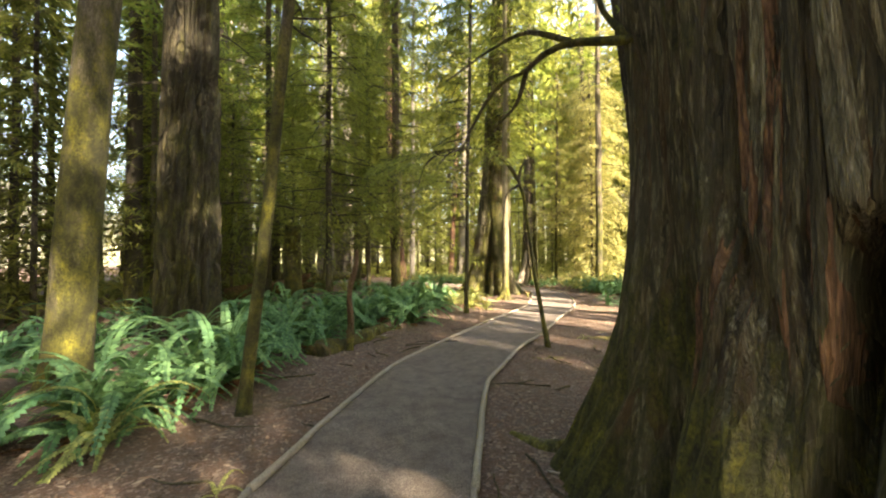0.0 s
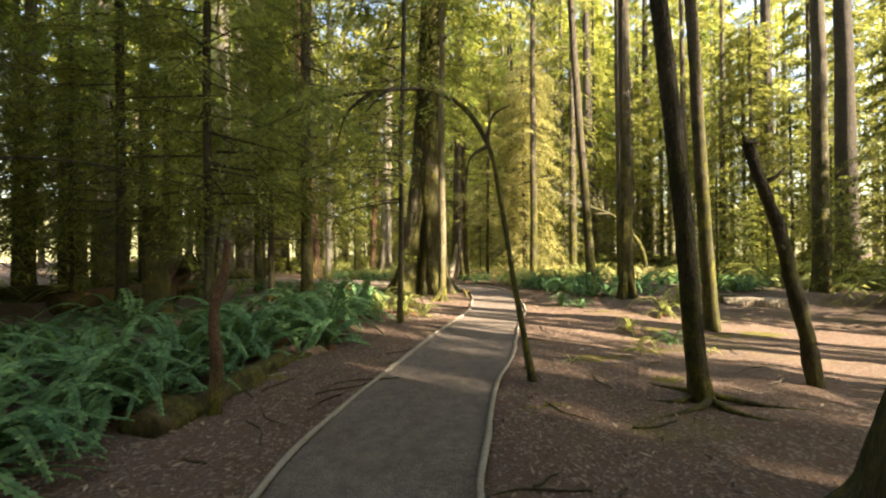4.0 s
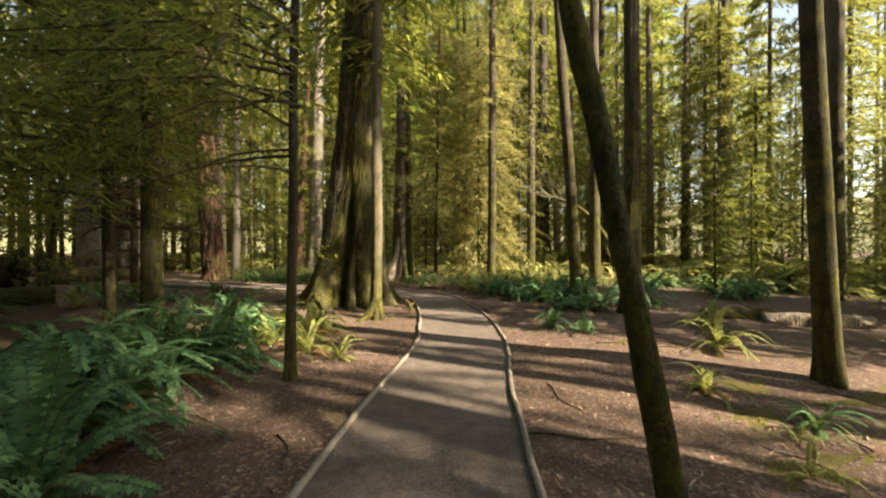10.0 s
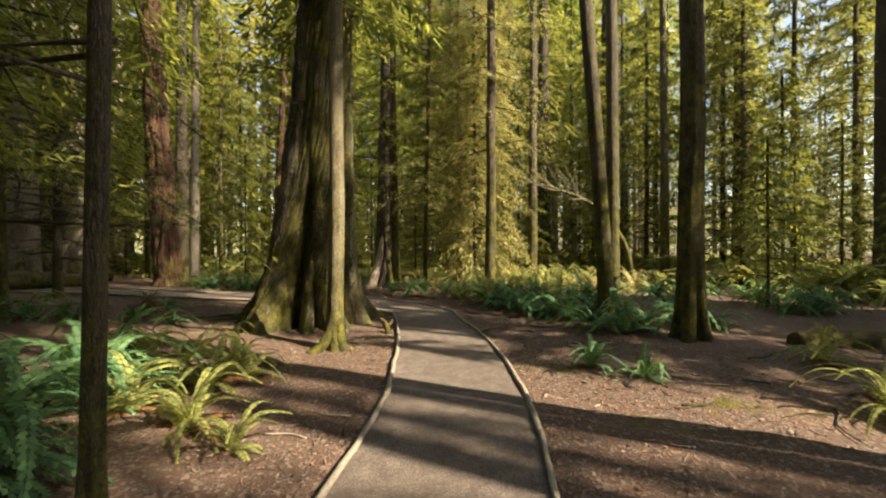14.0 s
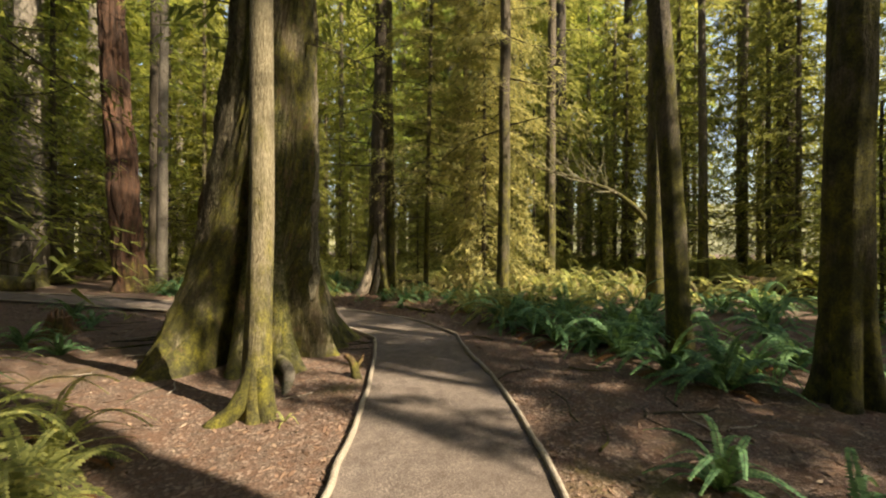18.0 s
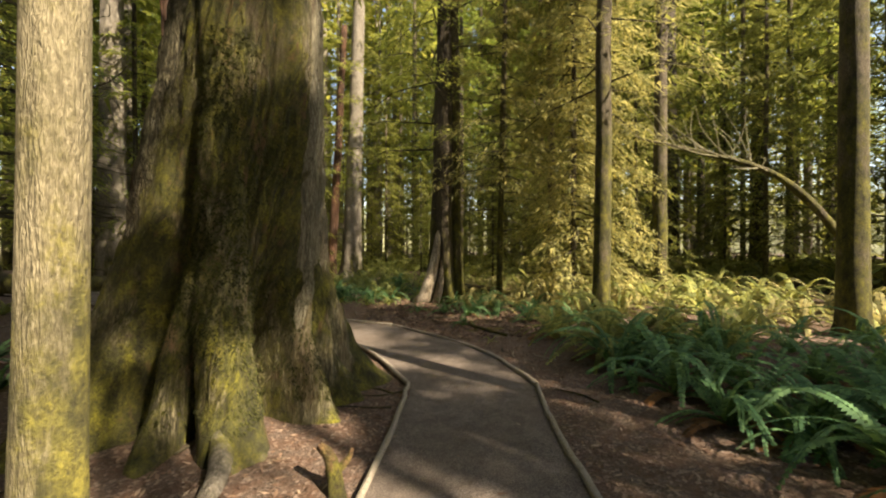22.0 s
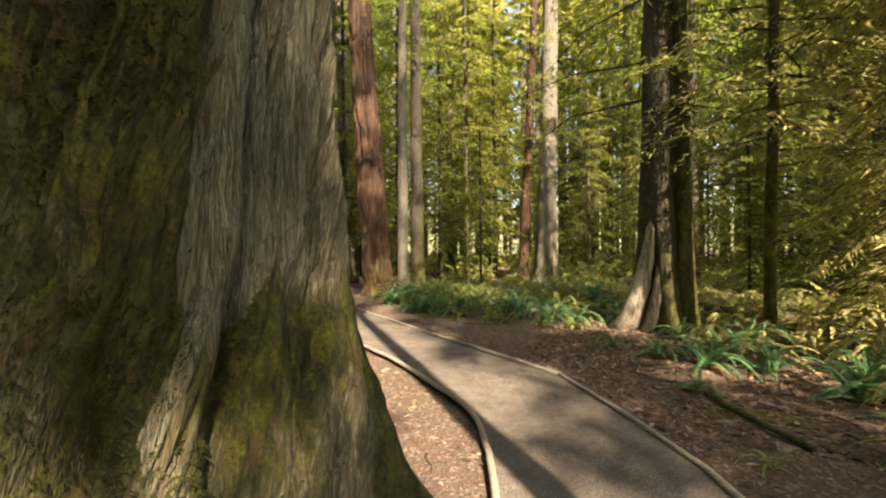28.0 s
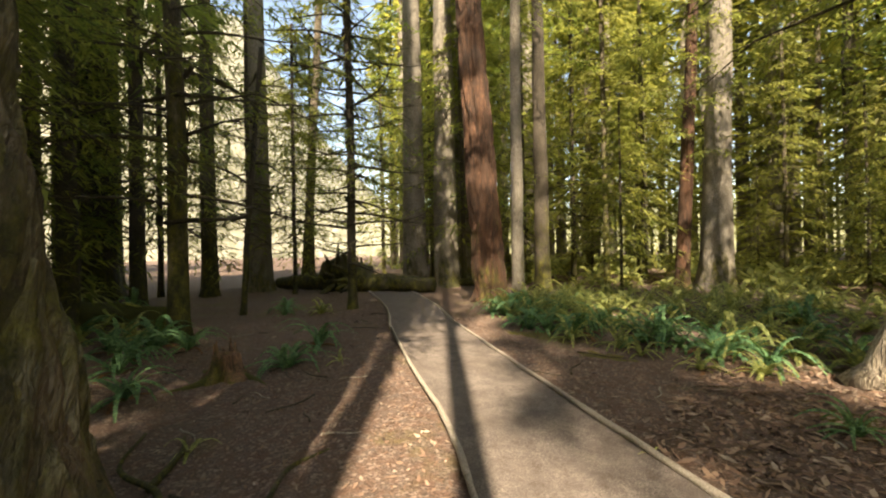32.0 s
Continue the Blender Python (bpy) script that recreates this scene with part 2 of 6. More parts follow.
TWIG_PALE = bark("pale_twig", [(0.3, (0.16, 0.15, 0.09)), (0.6, (0.32, 0.3, 0.19)), (0.85, (0.45, 0.42, 0.3))], 0.0, 20, 0.5, 0.3)


def leafy(name, dark, light, through_col, amount=0.45, scale=0.9):
    m, nt, p = material(name)
    out = nt.nodes["Material Output"]
    n = noise_tex(nt, coords(nt), scale, 3)
    col = ramp(nt, n, [(0.3, dark), (0.7, light)])
    geo = nt.nodes.new("ShaderNodeNewGeometry")
    vary = ramp(nt, geo.outputs["Random Per Island"], [(0.0, (0.45, 0.5, 0.5)), (0.5, (0.85, 0.85, 0.85)), (1.0, (1.45, 1.35, 1.2))])
    col = mix(nt, 1.0, col, vary, 'MULTIPLY')
    nt.links.new(col, p.inputs["Base Color"])
    p.inputs["Roughness"].default_value = 0.7
    p.inputs["Specular IOR Level"].default_value = 0.2
    tr = nt.nodes.new("ShaderNodeBsdfTranslucent")
    nt.links.new(mix(nt, 1.0, mix(nt, n, tuple(0.6 * c for c in through_col), through_col), vary, 'MULTIPLY'), tr.inputs[0])
    ms = nt.nodes.new("ShaderNodeMixShader")
    ms.inputs[0].default_value = amount
    nt.links.new(p.outputs[0], ms.inputs[1])
    nt.links.new(tr.outputs[0], ms.inputs[2])
    nt.links.new(ms.outputs[0], out.inputs[0])
    return m


LEAF_HEMLOCK = leafy("hemlock_needles", (0.065, 0.098, 0.031), (0.163, 0.195, 0.060), (0.522, 0.566, 0.145), 0.5)
LEAF_BLUE = leafy("fir_needles", (0.065, 0.117, 0.044), (0.137, 0.208, 0.072), (0.435, 0.540, 0.128), 0.52)
# brighter copy of the needles, with sunlight put into the colour
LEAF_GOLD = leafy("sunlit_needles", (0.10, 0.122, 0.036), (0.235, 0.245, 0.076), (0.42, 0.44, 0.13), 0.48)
# palest needle copy: the glade's sun glow is put into the colour
LEAF_SUN = leafy("bright_sunlit_needles", (0.24, 0.24, 0.10), (0.56, 0.53, 0.25), (0.6, 0.57, 0.24), 0.4, 2.2)
# paler than near needles: haze and brightness of distance put into the colour
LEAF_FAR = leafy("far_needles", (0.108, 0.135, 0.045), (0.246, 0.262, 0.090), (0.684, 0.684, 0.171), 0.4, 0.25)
LEAF_MOSS = leafy("hanging_moss", (0.02, 0.024, 0.007), (0.065, 0.068, 0.016), (0.07, 0.075, 0.016), 0.2, 3.0)
LEAF_FERN = leafy("fern_green", (0.066, 0.182, 0.099), (0.182, 0.341, 0.171), (0.275, 0.462, 0.143), 0.35, 1.6)
# straw bracken: sunlight of the glade put into the colour
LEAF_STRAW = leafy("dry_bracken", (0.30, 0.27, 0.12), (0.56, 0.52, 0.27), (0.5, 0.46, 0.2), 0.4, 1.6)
# yellow green fern, lightened so its colour carries the glade's sun
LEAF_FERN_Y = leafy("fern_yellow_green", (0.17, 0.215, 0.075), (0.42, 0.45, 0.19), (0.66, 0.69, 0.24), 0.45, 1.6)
def flake_mat():
    m, nt, p = material("dry_leaves")
    geo = nt.nodes.new("ShaderNodeNewGeometry")
    nt.links.new(ramp(nt, geo.outputs["Random Per Island"], [(0.0, (0.05, 0.03, 0.022)), (0.4, (0.14, 0.08, 0.055)), (0.85, (0.25, 0.16, 0.115)), (1.0, (0.36, 0.28, 0.22))]), p.inputs["Base Color"])
    p.inputs["Roughness"].default_value = 0.8
    return m


FLAKES = flake_mat()
LEAF_DEAD = leafy("dead_fern", (0.13, 0.06, 0.028), (0.28, 0.15, 0.07), (0.2, 0.1, 0.04), 0.25, 2.0)


def litter_mat():
    m, nt, p = material("forest_floor")
    v = coords(nt, shift=False)
    big = noise_tex(nt, v, 0.55, 5)
    mid = noise_tex(nt, v, 7, 7, 0.7)
    fine = noise_tex(nt, v, 55, 5, 0.75)
    vor = nt.nodes.new("ShaderNodeTexVoronoi")
    vor.inputs["Scale"].default_value = 38
    nt.links.new(v, vor.inputs["Vector"])
    col = ramp(nt, fine, [(0.34, (0.022, 0.014, 0.0105)), (0.5, (0.11, 0.077, 0.062)), (0.70, (0.25, 0.185, 0.152))])
    col = mix(nt, ramp(nt, mid, [(0.4, (0, 0, 0)), (0.62, (1, 1, 1))]), col, mix(nt, fine, (0.06, 0.033, 0.024), (0.175, 0.096, 0.066)))
    bright = ramp(nt, vor.outputs["Color"], [(0.72, (0, 0, 0)), (0.8, (1, 1, 1))])
    col = mix(nt, mix(nt, 0.45, (0, 0, 0), bright), col, (0.36, 0.265, 0.22))
    green = ramp(nt, big, [(0.58, (0, 0, 0)), (0.68, (1, 1, 1))])
    col = mix(nt, mix(nt, mid, (0, 0, 0), green), col, mix(nt, fine, (0.06, 0.06, 0.012), (0.17, 0.16, 0.035)))
    nt.links.new(col, p.inputs["Base Color"])
    p.inputs["Roughness"].default_value = 0.95
    bump(nt, p, mix(nt, 0.5, fine, vor.outputs["Distance"]), 0.9, 0.025)
    return m


def path_mat():
    m, nt, p = material("packed_gravel")
    v = coords(nt, shift=False)
    big = noise_tex(nt, v, 1.1, 5)
    fine = noise_tex(nt, v, 90, 5, 0.75)
    grain = noise_tex(nt, v, 24, 5, 0.7)
    col = ramp(nt, fine, [(0.36, (0.046, 0.036, 0.030)), (0.5, (0.136, 0.110, 0.099)), (0.66, (0.31, 0.265, 0.243))])
    col = mix(nt, ramp(nt, big, [(0.35, (0, 0, 0)), (0.7, (1, 1, 1))]), col, mix(nt, 0.5, col, (0.105, 0.078, 0.063)))
    col = mix(nt, ramp(nt, grain, [(0.53, (0, 0, 0)), (0.68, (0.6, 0.6, 0.6))]), col, (0.085, 0.06, 0.048))
    # mottling for debris and dappled shade, put into the path colour
    patch = noise_tex(nt, v, 5.5, 6, 0.7)
    col = mix(nt, 1.0, col, ramp(nt, patch, [(0.36, (0.72, 0.70, 0.69)), (0.5, (0.95, 0.95, 0.95)), (0.64, (1.18, 1.18, 1.18))]), 'MULTIPLY')
    nt.links.new(col, p.inputs["Base Color"])
    p.inputs["Roughness"].default_value = 0.92
    bump(nt, p, fine, 0.7, 0.012)
    return m


GROUND_MAT, PATH_MAT = litter_mat(), path_mat()


def hill_mat():
    m, nt, p = material("far_hillside")
    v = coords(nt, (1, 1, 0.45), shift=False)
    n = noise_tex(nt, v, 0.22, 9, 0.72)
    pale = ramp(nt, n, [(0.3, (0.07, 0.07, 0.04)), (0.47, (0.16, 0.158, 0.12)), (0.65, (0.255, 0.25, 0.205))])
    wood = ramp(nt, n, [(0.35, (0.09, 0.10, 0.055)), (0.5, (0.19, 0.195, 0.11)), (0.68, (0.29, 0.28, 0.17))])
    tc = nt.nodes.new("ShaderNodeTexCoord")
    sep = nt.nodes.new("ShaderNodeSeparateXYZ")
    nt.links.new(tc.outputs["Object"], sep.inputs[0])
    west = nt.nodes.new("ShaderNodeMapRange")
    west.inputs[1].default_value, west.inputs[2].default_value = -110, -150
    nt.links.new(sep.outputs[0], west.inputs[0])
    nt.links.new(mix(nt, west.outputs[0], wood, pale), p.inputs["Base Color"])
    p.inputs["Roughness"].default_value = 1.0
    return m


HILL_MAT = hill_mat()

# ---- mesh helpers ----
rng = np.random.default_rng(11)


def hash2(ix, iy, s):
    n = (ix.astype(np.int64) * 374761393 + iy.astype(np.int64) * 668265263 + s * 982451653) & 0x7FFFFFFF
    n = ((n ^ (n >> 13)) * 1274126177) & 0x7FFFFFFF
    return ((n ^ (n >> 16)) & 0xFFFF) / 65535.0


def vnoise(u, v, s=0, per=0):
    """Smooth value noise in [-1, 1]; per: period in u."""
    u, v = np.broadcast_arrays(np.asarray(u, float), np.asarray(v, float))
    iu, iv = np.floor(u), np.floor(v)
    fu, fv = u - iu, v - iv
    fu, fv = fu * fu * (3 - 2 * fu), fv * fv * (3 - 2 * fv)
    wrap = (lambda k: np.mod(k, per)) if per else (lambda k: k)
    a, b = hash2(wrap(iu), iv, s), hash2(wrap(iu + 1), iv, s)
    c, d = hash2(wrap(iu), iv + 1, s), hash2(wrap(iu + 1), iv + 1, s)
    return 2 * ((a * (1 - fu) + b * fu) * (1 - fv) + (c * (1 - fu) + d * fu) * fv) - 1


class Soup:
    """Vertices and faces gathered for one mesh."""

    def __init__(self):
        self.v, self.q, self.t, self.n = [], [], [], 0

    def add(self, v, quads=None, tris=None):
        if quads is not None and len(quads):
            self.q.append(np.asarray(quads) + self.n)
        if tris is not None and len(tris):
            self.t.append(np.asarray(tris) + self.n)
        self.v.append(np.asarray(v, float))
        self.n += len(v)

    def arrays(self):
        v = np.concatenate(self.v) if self.v else np.zeros((0, 3))
        q = np.concatenate(self.q) if self.q else np.zeros((0, 4), int)
        t = np.concatenate(self.t) if self.t else np.zeros((0, 3), int)
        return v, q, t

    def mesh(self, name, mat, smooth=True):
        v, q, t = self.arrays()
        me = bpy.data.meshes.new(name)
        me.vertices.add(len(v))
        me.vertices.foreach_set("co", v.ravel())
        me.loops.add(4 * len(q) + 3 * len(t))
        me.loops.foreach_set("vertex_index", np.concatenate([q.ravel(), t.ravel()]).astype(np.int32))
        me.polygons.add(len(q) + len(t))
        me.polygons.foreach_set("loop_start", np.concatenate([np.arange(len(q)) * 4, 4 * len(q) + np.arange(len(t)) * 3]).astype(np.int32))
        me.polygons.foreach_set("use_smooth", np.full(len(q) + len(t), smooth))
        me.materials.append(mat)
        me.update(calc_edges=True)
        return me


def part(name, data, mat, parent, label=""):
    """Link a soup or a mesh as one object under a thing or a part."""
    ob = new(name, data.mesh(name, mat) if isinstance(data, Soup) else data)
    ob.parent = parent
    return tagged(ob, label)


def thing(name, label, category, x=0, y=0, z=0, rz=0, group="", kind="", data=None):
    ob = new(name, data)
    ob.matrix_basis = pose(x, y, z, 0, 0, rz)
    return tagged(ob, label, category, group, kind)


def grid_faces(rows, cols, wrap):
    i = np.arange(rows - 1)[:, None]
    j = np.arange(cols if wrap else cols - 1)[None, :]
    k = (j + 1) % cols
    return np.stack([i * cols + j, i * cols + k, (i + 1) * cols + k, (i + 1) * cols + j], -1).reshape(-1, 4)


def tube(pts, rad, sides=6, rough=0.0, seed=0):
    """A closed, tapered tube along points."""
    pts, rad = np.asarray(pts, float), np.asarray(rad, float)
    d = np.gradient(pts, axis=0)
    d /= np.linalg.norm(d, axis=1)[:, None] + 1e-9
    ref = np.where(np.abs(d[:, 2:3]) > 0.8, np.array([[1.0, 0, 0]]), np.array([[0, 0, 1.0]]))
    if len(pts) > 1:
        ref = np.repeat(ref[len(pts) // 2][None], len(pts), 0)
    u = np.cross(ref, d)
    u /= np.linalg.norm(u, axis=1)[:, None] + 1e-9
    w = np.cross(d, u)
    a = np.arange(sides) * 2 * np.pi / sides
    r = rad[:, None] * np.ones(sides)
    if rough:
        s = np.concatenate([[0], np.cumsum(np.linalg.norm(np.diff(pts, axis=0), axis=1))])
        r = r * (1 + rough * vnoise(a[None] / (2 * np.pi) * 6, s[:, None] * 3, seed, 6) + 0.5 * rough * vnoise(a[None] / (2 * np.pi) * 12, s[:, None] * 9, seed + 1, 12))
    v = pts[:, None] + r[..., None] * (np.cos(a)[None, :, None] * u[:, None] + np.sin(a)[None, :, None] * w[:, None])
    q = grid_faces(len(pts), sides, True)
    v = v.reshape(-1, 3)
    n = len(v)
    v = np.vstack([v, pts[:1], pts[-1:]])
    j = np.arange(sides)
    k = (j + 1) % sides
    t = np.vstack([np.stack([k, j, np.full(sides, n)], 1), np.stack([n - sides + j, n - sides + k, np.full(sides, n + 1)], 1)])
    return v, q, t


def curve(pts, n):
    """n points on a smooth line through pts (Catmull-Rom)."""
    p = np.asarray(pts, float)
    p = np.vstack([2 * p[0] - p[1], p, 2 * p[-1] - p[-2]])
    s = np.linspace(0, len(p) - 3 - 1e-6, n)
    i = s.astype(int)
    f = (s - i)[:, None]
    a, b, c, d = p[i], p[i + 1], p[i + 2], p[i + 3]
    return 0.5 * (2 * b + (c - a) * f + (2 * a - 5 * b + 4 * c - d) * f ** 2 + (3 * b - a - 3 * c + d) * f ** 3)


# ---- plan of the path ----
LEFT = [(-1.1, -6), (-1.25, -2), (-1.32, 1), (-1.31, 2.73), (-1.05, 4.4), (-0.69, 6.0), (0.2, 8.0), (1.25, 10.2), (2.12, 11.8), (2.65, 12.9), (3.0, 14.0), (3.42, 15.4), (3.82, 17.1), (3.97, 18.0),
        (3.6, 19.2), (3.17, 20.05), (2.45, 20.72), (1.6, 21.4), (0.3, 22.25), (-2.2, 24.0), (-4.64, 25.9), (-9.1, 28.7), (-13, 31.2), (-20, 35)]
RIGHT = [(0.5, -6), (0.3, -2), (0.15, 1), (0.2, 2.7), (0.5, 4.8), (0.85, 5.8), (1.37, 7.05), (2.02, 8.2), (3.02, 10.4), (3.68, 11.65), (4.12, 12.64), (4.62, 14.1), (5.0, 15.6), (5.18, 16.8), (5.42, 17.8),
         (5.22, 19.1), (4.72, 20.2), (3.85, 21.5), (1.6, 23.05), (-1.67, 25.35), (-3.86, 27.1), (-8.2, 30.0), (-12.2, 32.6), (-19.2, 36.6)]
left_c, right_c = curve(LEFT, 240), curve(RIGHT, 240)


def near_pairs(a, b):
    """For each point of a, the nearest point of b, kept in order."""
    k = np.argmin(((a[:, None] - b[None]) ** 2).sum(-1), 1)
    return b[np.maximum.accumulate(k)]


mid_c = 0.5 * (left_c + near_pairs(left_c, right_c))
half_c = 0.5 * np.linalg.norm(left_c - near_pairs(left_c, right_c), axis=1)


def path_gap(x, y):
    """Metres outside the path's edge (minus: on it)."""
    x, y = np.atleast_1d(np.asarray(x, float)), np.atleast_1d(np.asarray(y, float))
    out = np.empty(x.shape)
    fx, fy, fo = x.ravel(), y.ravel(), out.ravel()
    for s in range(0, len(fx), 4000):
        d = np.hypot(fx[s:s + 4000, None] - mid_c[None, :, 0], fy[s:s + 4000, None] - mid_c[None, :, 1])
        k = np.argmin(d, 1)
        fo[s:s + 4000] = d[np.arange(len(k)), k] - half_c[k]
    return fo.reshape(x.shape)


def ground_z(x, y, gap=None):
    x, y = np.atleast_1d(np.asarray(x, float)), np.atleast_1d(np.asarray(y, float))
    g = path_gap(x, y) if gap is None else gap
    off = np.clip((g - 0.1) / 3.0, 0, 1)
    off = off * off * (3 - 2 * off)
    z = -0.05 * np.clip(0.45 - g / 0.25, 0, 1)
    z = z + off * (0.10 * vnoise(x * 0.35, y * 0.35, 3) + 0.05 * vnoise(x * 1.1, y * 1.1, 4))
    z = z + np.clip(g / 0.6, 0, 1) * (0.018 * vnoise(x * 3.1, y * 3.1, 5) + 0.008 * vnoise(x * 8, y * 8, 6))
    z = z + 0.20 * np.exp(-((x - 9.5) ** 2 + (y - 15.5) ** 2) / 14) + 0.10 * np.exp(-((x + 4) ** 2 + (y - 10) ** 2) / 12)
    far = np.clip((np.hypot(x, y - 15) - 60) / 200, 0, 1)
    return z - 0.6 * far


def gz(x, y):
    return float(ground_z(x, y)[0])


def spread(a, b, step, grow, limit):
    mid = np.arange(a, b + 1e-6, step)
    out, s = [], step
    p = 0.0
    while p < limit:
        s *= grow
        p += s
        out.append(p)
    out = np.array(out)
    return np.concatenate([(a - out)[::-1], mid, b + out])


gx, gy = spread(-10, 13, 0.2, 1.2, 2500), spread(-2, 30, 0.2, 1.2, 2500)
GX, GY = np.meshgrid(gx, gy)
soup = Soup()
soup.add(np.stack([GX, GY, ground_z(GX, GY)], -1).reshape(-1, 3), grid_faces(len(gy), len(gx), False))
thing("ground", "reddish brown forest floor of needles, dirt and leaf litter", "ground", kind="structure", data=soup.mesh("ground", GROUND_MAT))

soup = Soup()
rc = right_c
W = np.linspace(0, 1, 15)
strip = left_c[:, None] * (1 - W)[None, :, None] + rc[:, None] * W[None, :, None]
zz = 0.028 + 0.010 * vnoise(strip[..., 0] * 1.3, strip[..., 1] * 1.3, 8) + 0.004 * vnoise(strip[..., 0] * 9, strip[..., 1] * 9, 9)
soup.add(np.concatenate([strip, zz[..., None]], -1).reshape(-1, 3), grid_faces(len(strip), 15, False))
thing("pavement_path", "grey brown packed gravel footpath through the woods", "path", kind="structure", data=soup.mesh("pavement_path", PATH_MAT))


# ---- path edging: thin poles end to end ----
def pole(pts, r, label, seed):
    p = np.array([(x, y, 0.0) for x, y in pts])
    c = curve(p, max(6, 10 * len(pts)))
    c[:, 0] += 0.012 * vnoise(np.arange(len(c)) * 0.4, 0, seed)
    c[:, 2] = r * 0.7 + 0.026
    s = Soup()
    base = c[0].copy()
    s.add(*tube(c - base, r * (1 - 0.25 * np.linspace(0, 1, len(c))), 8, 0.12, seed))
    return thing("border_pole", label, "edging pole", *base, group="poles edging the path", data=s.mesh("border_pole", WOOD_POLE))


LBL = "thin peeled wooden pole lying along the gravel path"
for k, (a, b) in enumerate([(0, 4), (3, 7), (6, 10), (9, 14), (13, 17), (16, 20), (19, 24)]):
    pole(LEFT[a:b], 0.031, LBL, 20 + k)
for k, (a, b) in enumerate([(0, 4), (3, 8), (7, 10), (9, 13), (12, 15), (14, 18), (17, 20), (19, 24)]):
    pole(RIGHT[a:b], 0.031, LBL, 40 + k)


# ---- trees ----
def trunk_soup(prof, height, sides, rings, sway=(0, 0), bend=0.0, flutes=0.0, nfl=7, ridge=0.02, seed=0, fibre=40, flare_h=0.5, carve=None, zpow=1.6, ribs=None, twist=0.0):
    """A bark-covered trunk: prof gives (z, radius); flutes are buttress folds that fade upwards, ribs names them (turn, width, size)."""
    z = height * np.linspace(0, 1, rings) ** zpow
    z[0] = -0.12
    zs, rs = zip(*prof)
    r = np.interp(z, zs, rs)
    a = np.arange(sides) * 2 * np.pi / sides
    A, Z = np.meshgrid(a, z)
    R = r[:, None] * np.ones_like(A)
    if flutes:
        local = np.random.default_rng(seed)
        f = np.zeros_like(A)
        for k in range(len(ribs) if ribs else nfl):
            th = 2 * np.pi * (k + 0.3 * local.uniform(-1, 1)) / nfl
            wdt = np.pi / nfl * local.uniform(0.85, 1.3)
            if ribs:
                th, wdt = radians(ribs[k][0]), ribs[k][1]
            tw = local.uniform(-0.12, 0.12)
            dth = np.abs(np.angle(np.exp(1j * (A - th - tw * np.clip(Z, 0, 4) - 0.10 * vnoise(Z * 0.8, k * 3.1, seed)))))
            f = np.maximum(f, (ribs[k][2] if ribs else local.uniform(0.7, 1.2)) * np.clip(1 - (dth / wdt) ** 2, 0, 1) ** 0.65)
        fade = np.exp(-np.clip(Z, 0, None) / flare_h) + 0.28 * np.exp(-np.clip(Z, 0, None) / (5 * flare_h))
        R = R * (1 + flutes * (f - 0.62) * fade)
        R = R * (1 + 0.05 * flutes * vnoise(A / (2 * np.pi) * 14, Z * 0.5, seed + 9, 14))
    warp = 0.9 * vnoise(A / (2 * np.pi) * 9, Z * 0.9, seed + 6, 9) - twist * Z * fibre / (2 * np.pi)
    groove = np.minimum(1, 2.6 * np.abs(vnoise(A / (2 * np.pi) * fibre + warp, Z * 0.5 + 0.5 * warp, seed + 1, fibre)))
    fine = np.minimum(1, 2.2 * np.abs(vnoise(A / (2 * np.pi) * fibre * 2 + warp, Z * 1.1, seed + 2, fibre * 2)))
    R = R + ridge * np.minimum(1, r[:, None] / 0.4) * (1.3 * groove + 0.6 * fine - 1.4)
    if carve is not None:
        R = R + carve(A, Z)
    R = R * (1 + 0.03 * vnoise(A / (2 * np.pi) * 4, Z * 0.8, seed + 3, 4))
    cx = sway[0] * Z + bend * (Z / max(height, 1)) ** 2 + 0.02 * vnoise(Z * 0.5, 0, seed + 4) * np.clip(Z, 0, 1)
    cy = sway[1] * Z + 0.02 * vnoise(Z * 0.5, 0, seed + 5) * np.clip(Z, 0, 1)
    s = Soup()
    v = np.stack([cx + R * np.cos(A), cy + R * np.sin(A), Z], -1).reshape(-1, 3)
    n = len(v)
    v = np.vstack([v, [[cx[-1, 0], cy[-1, 0], z[-1] + 0.02]]])
    j = np.arange(sides)
    s.add(v, grid_faces(rings, sides, True), np.stack([n - sides + j, n - sides + (j + 1) % sides, np.full(sides, n)], 1))
    return s


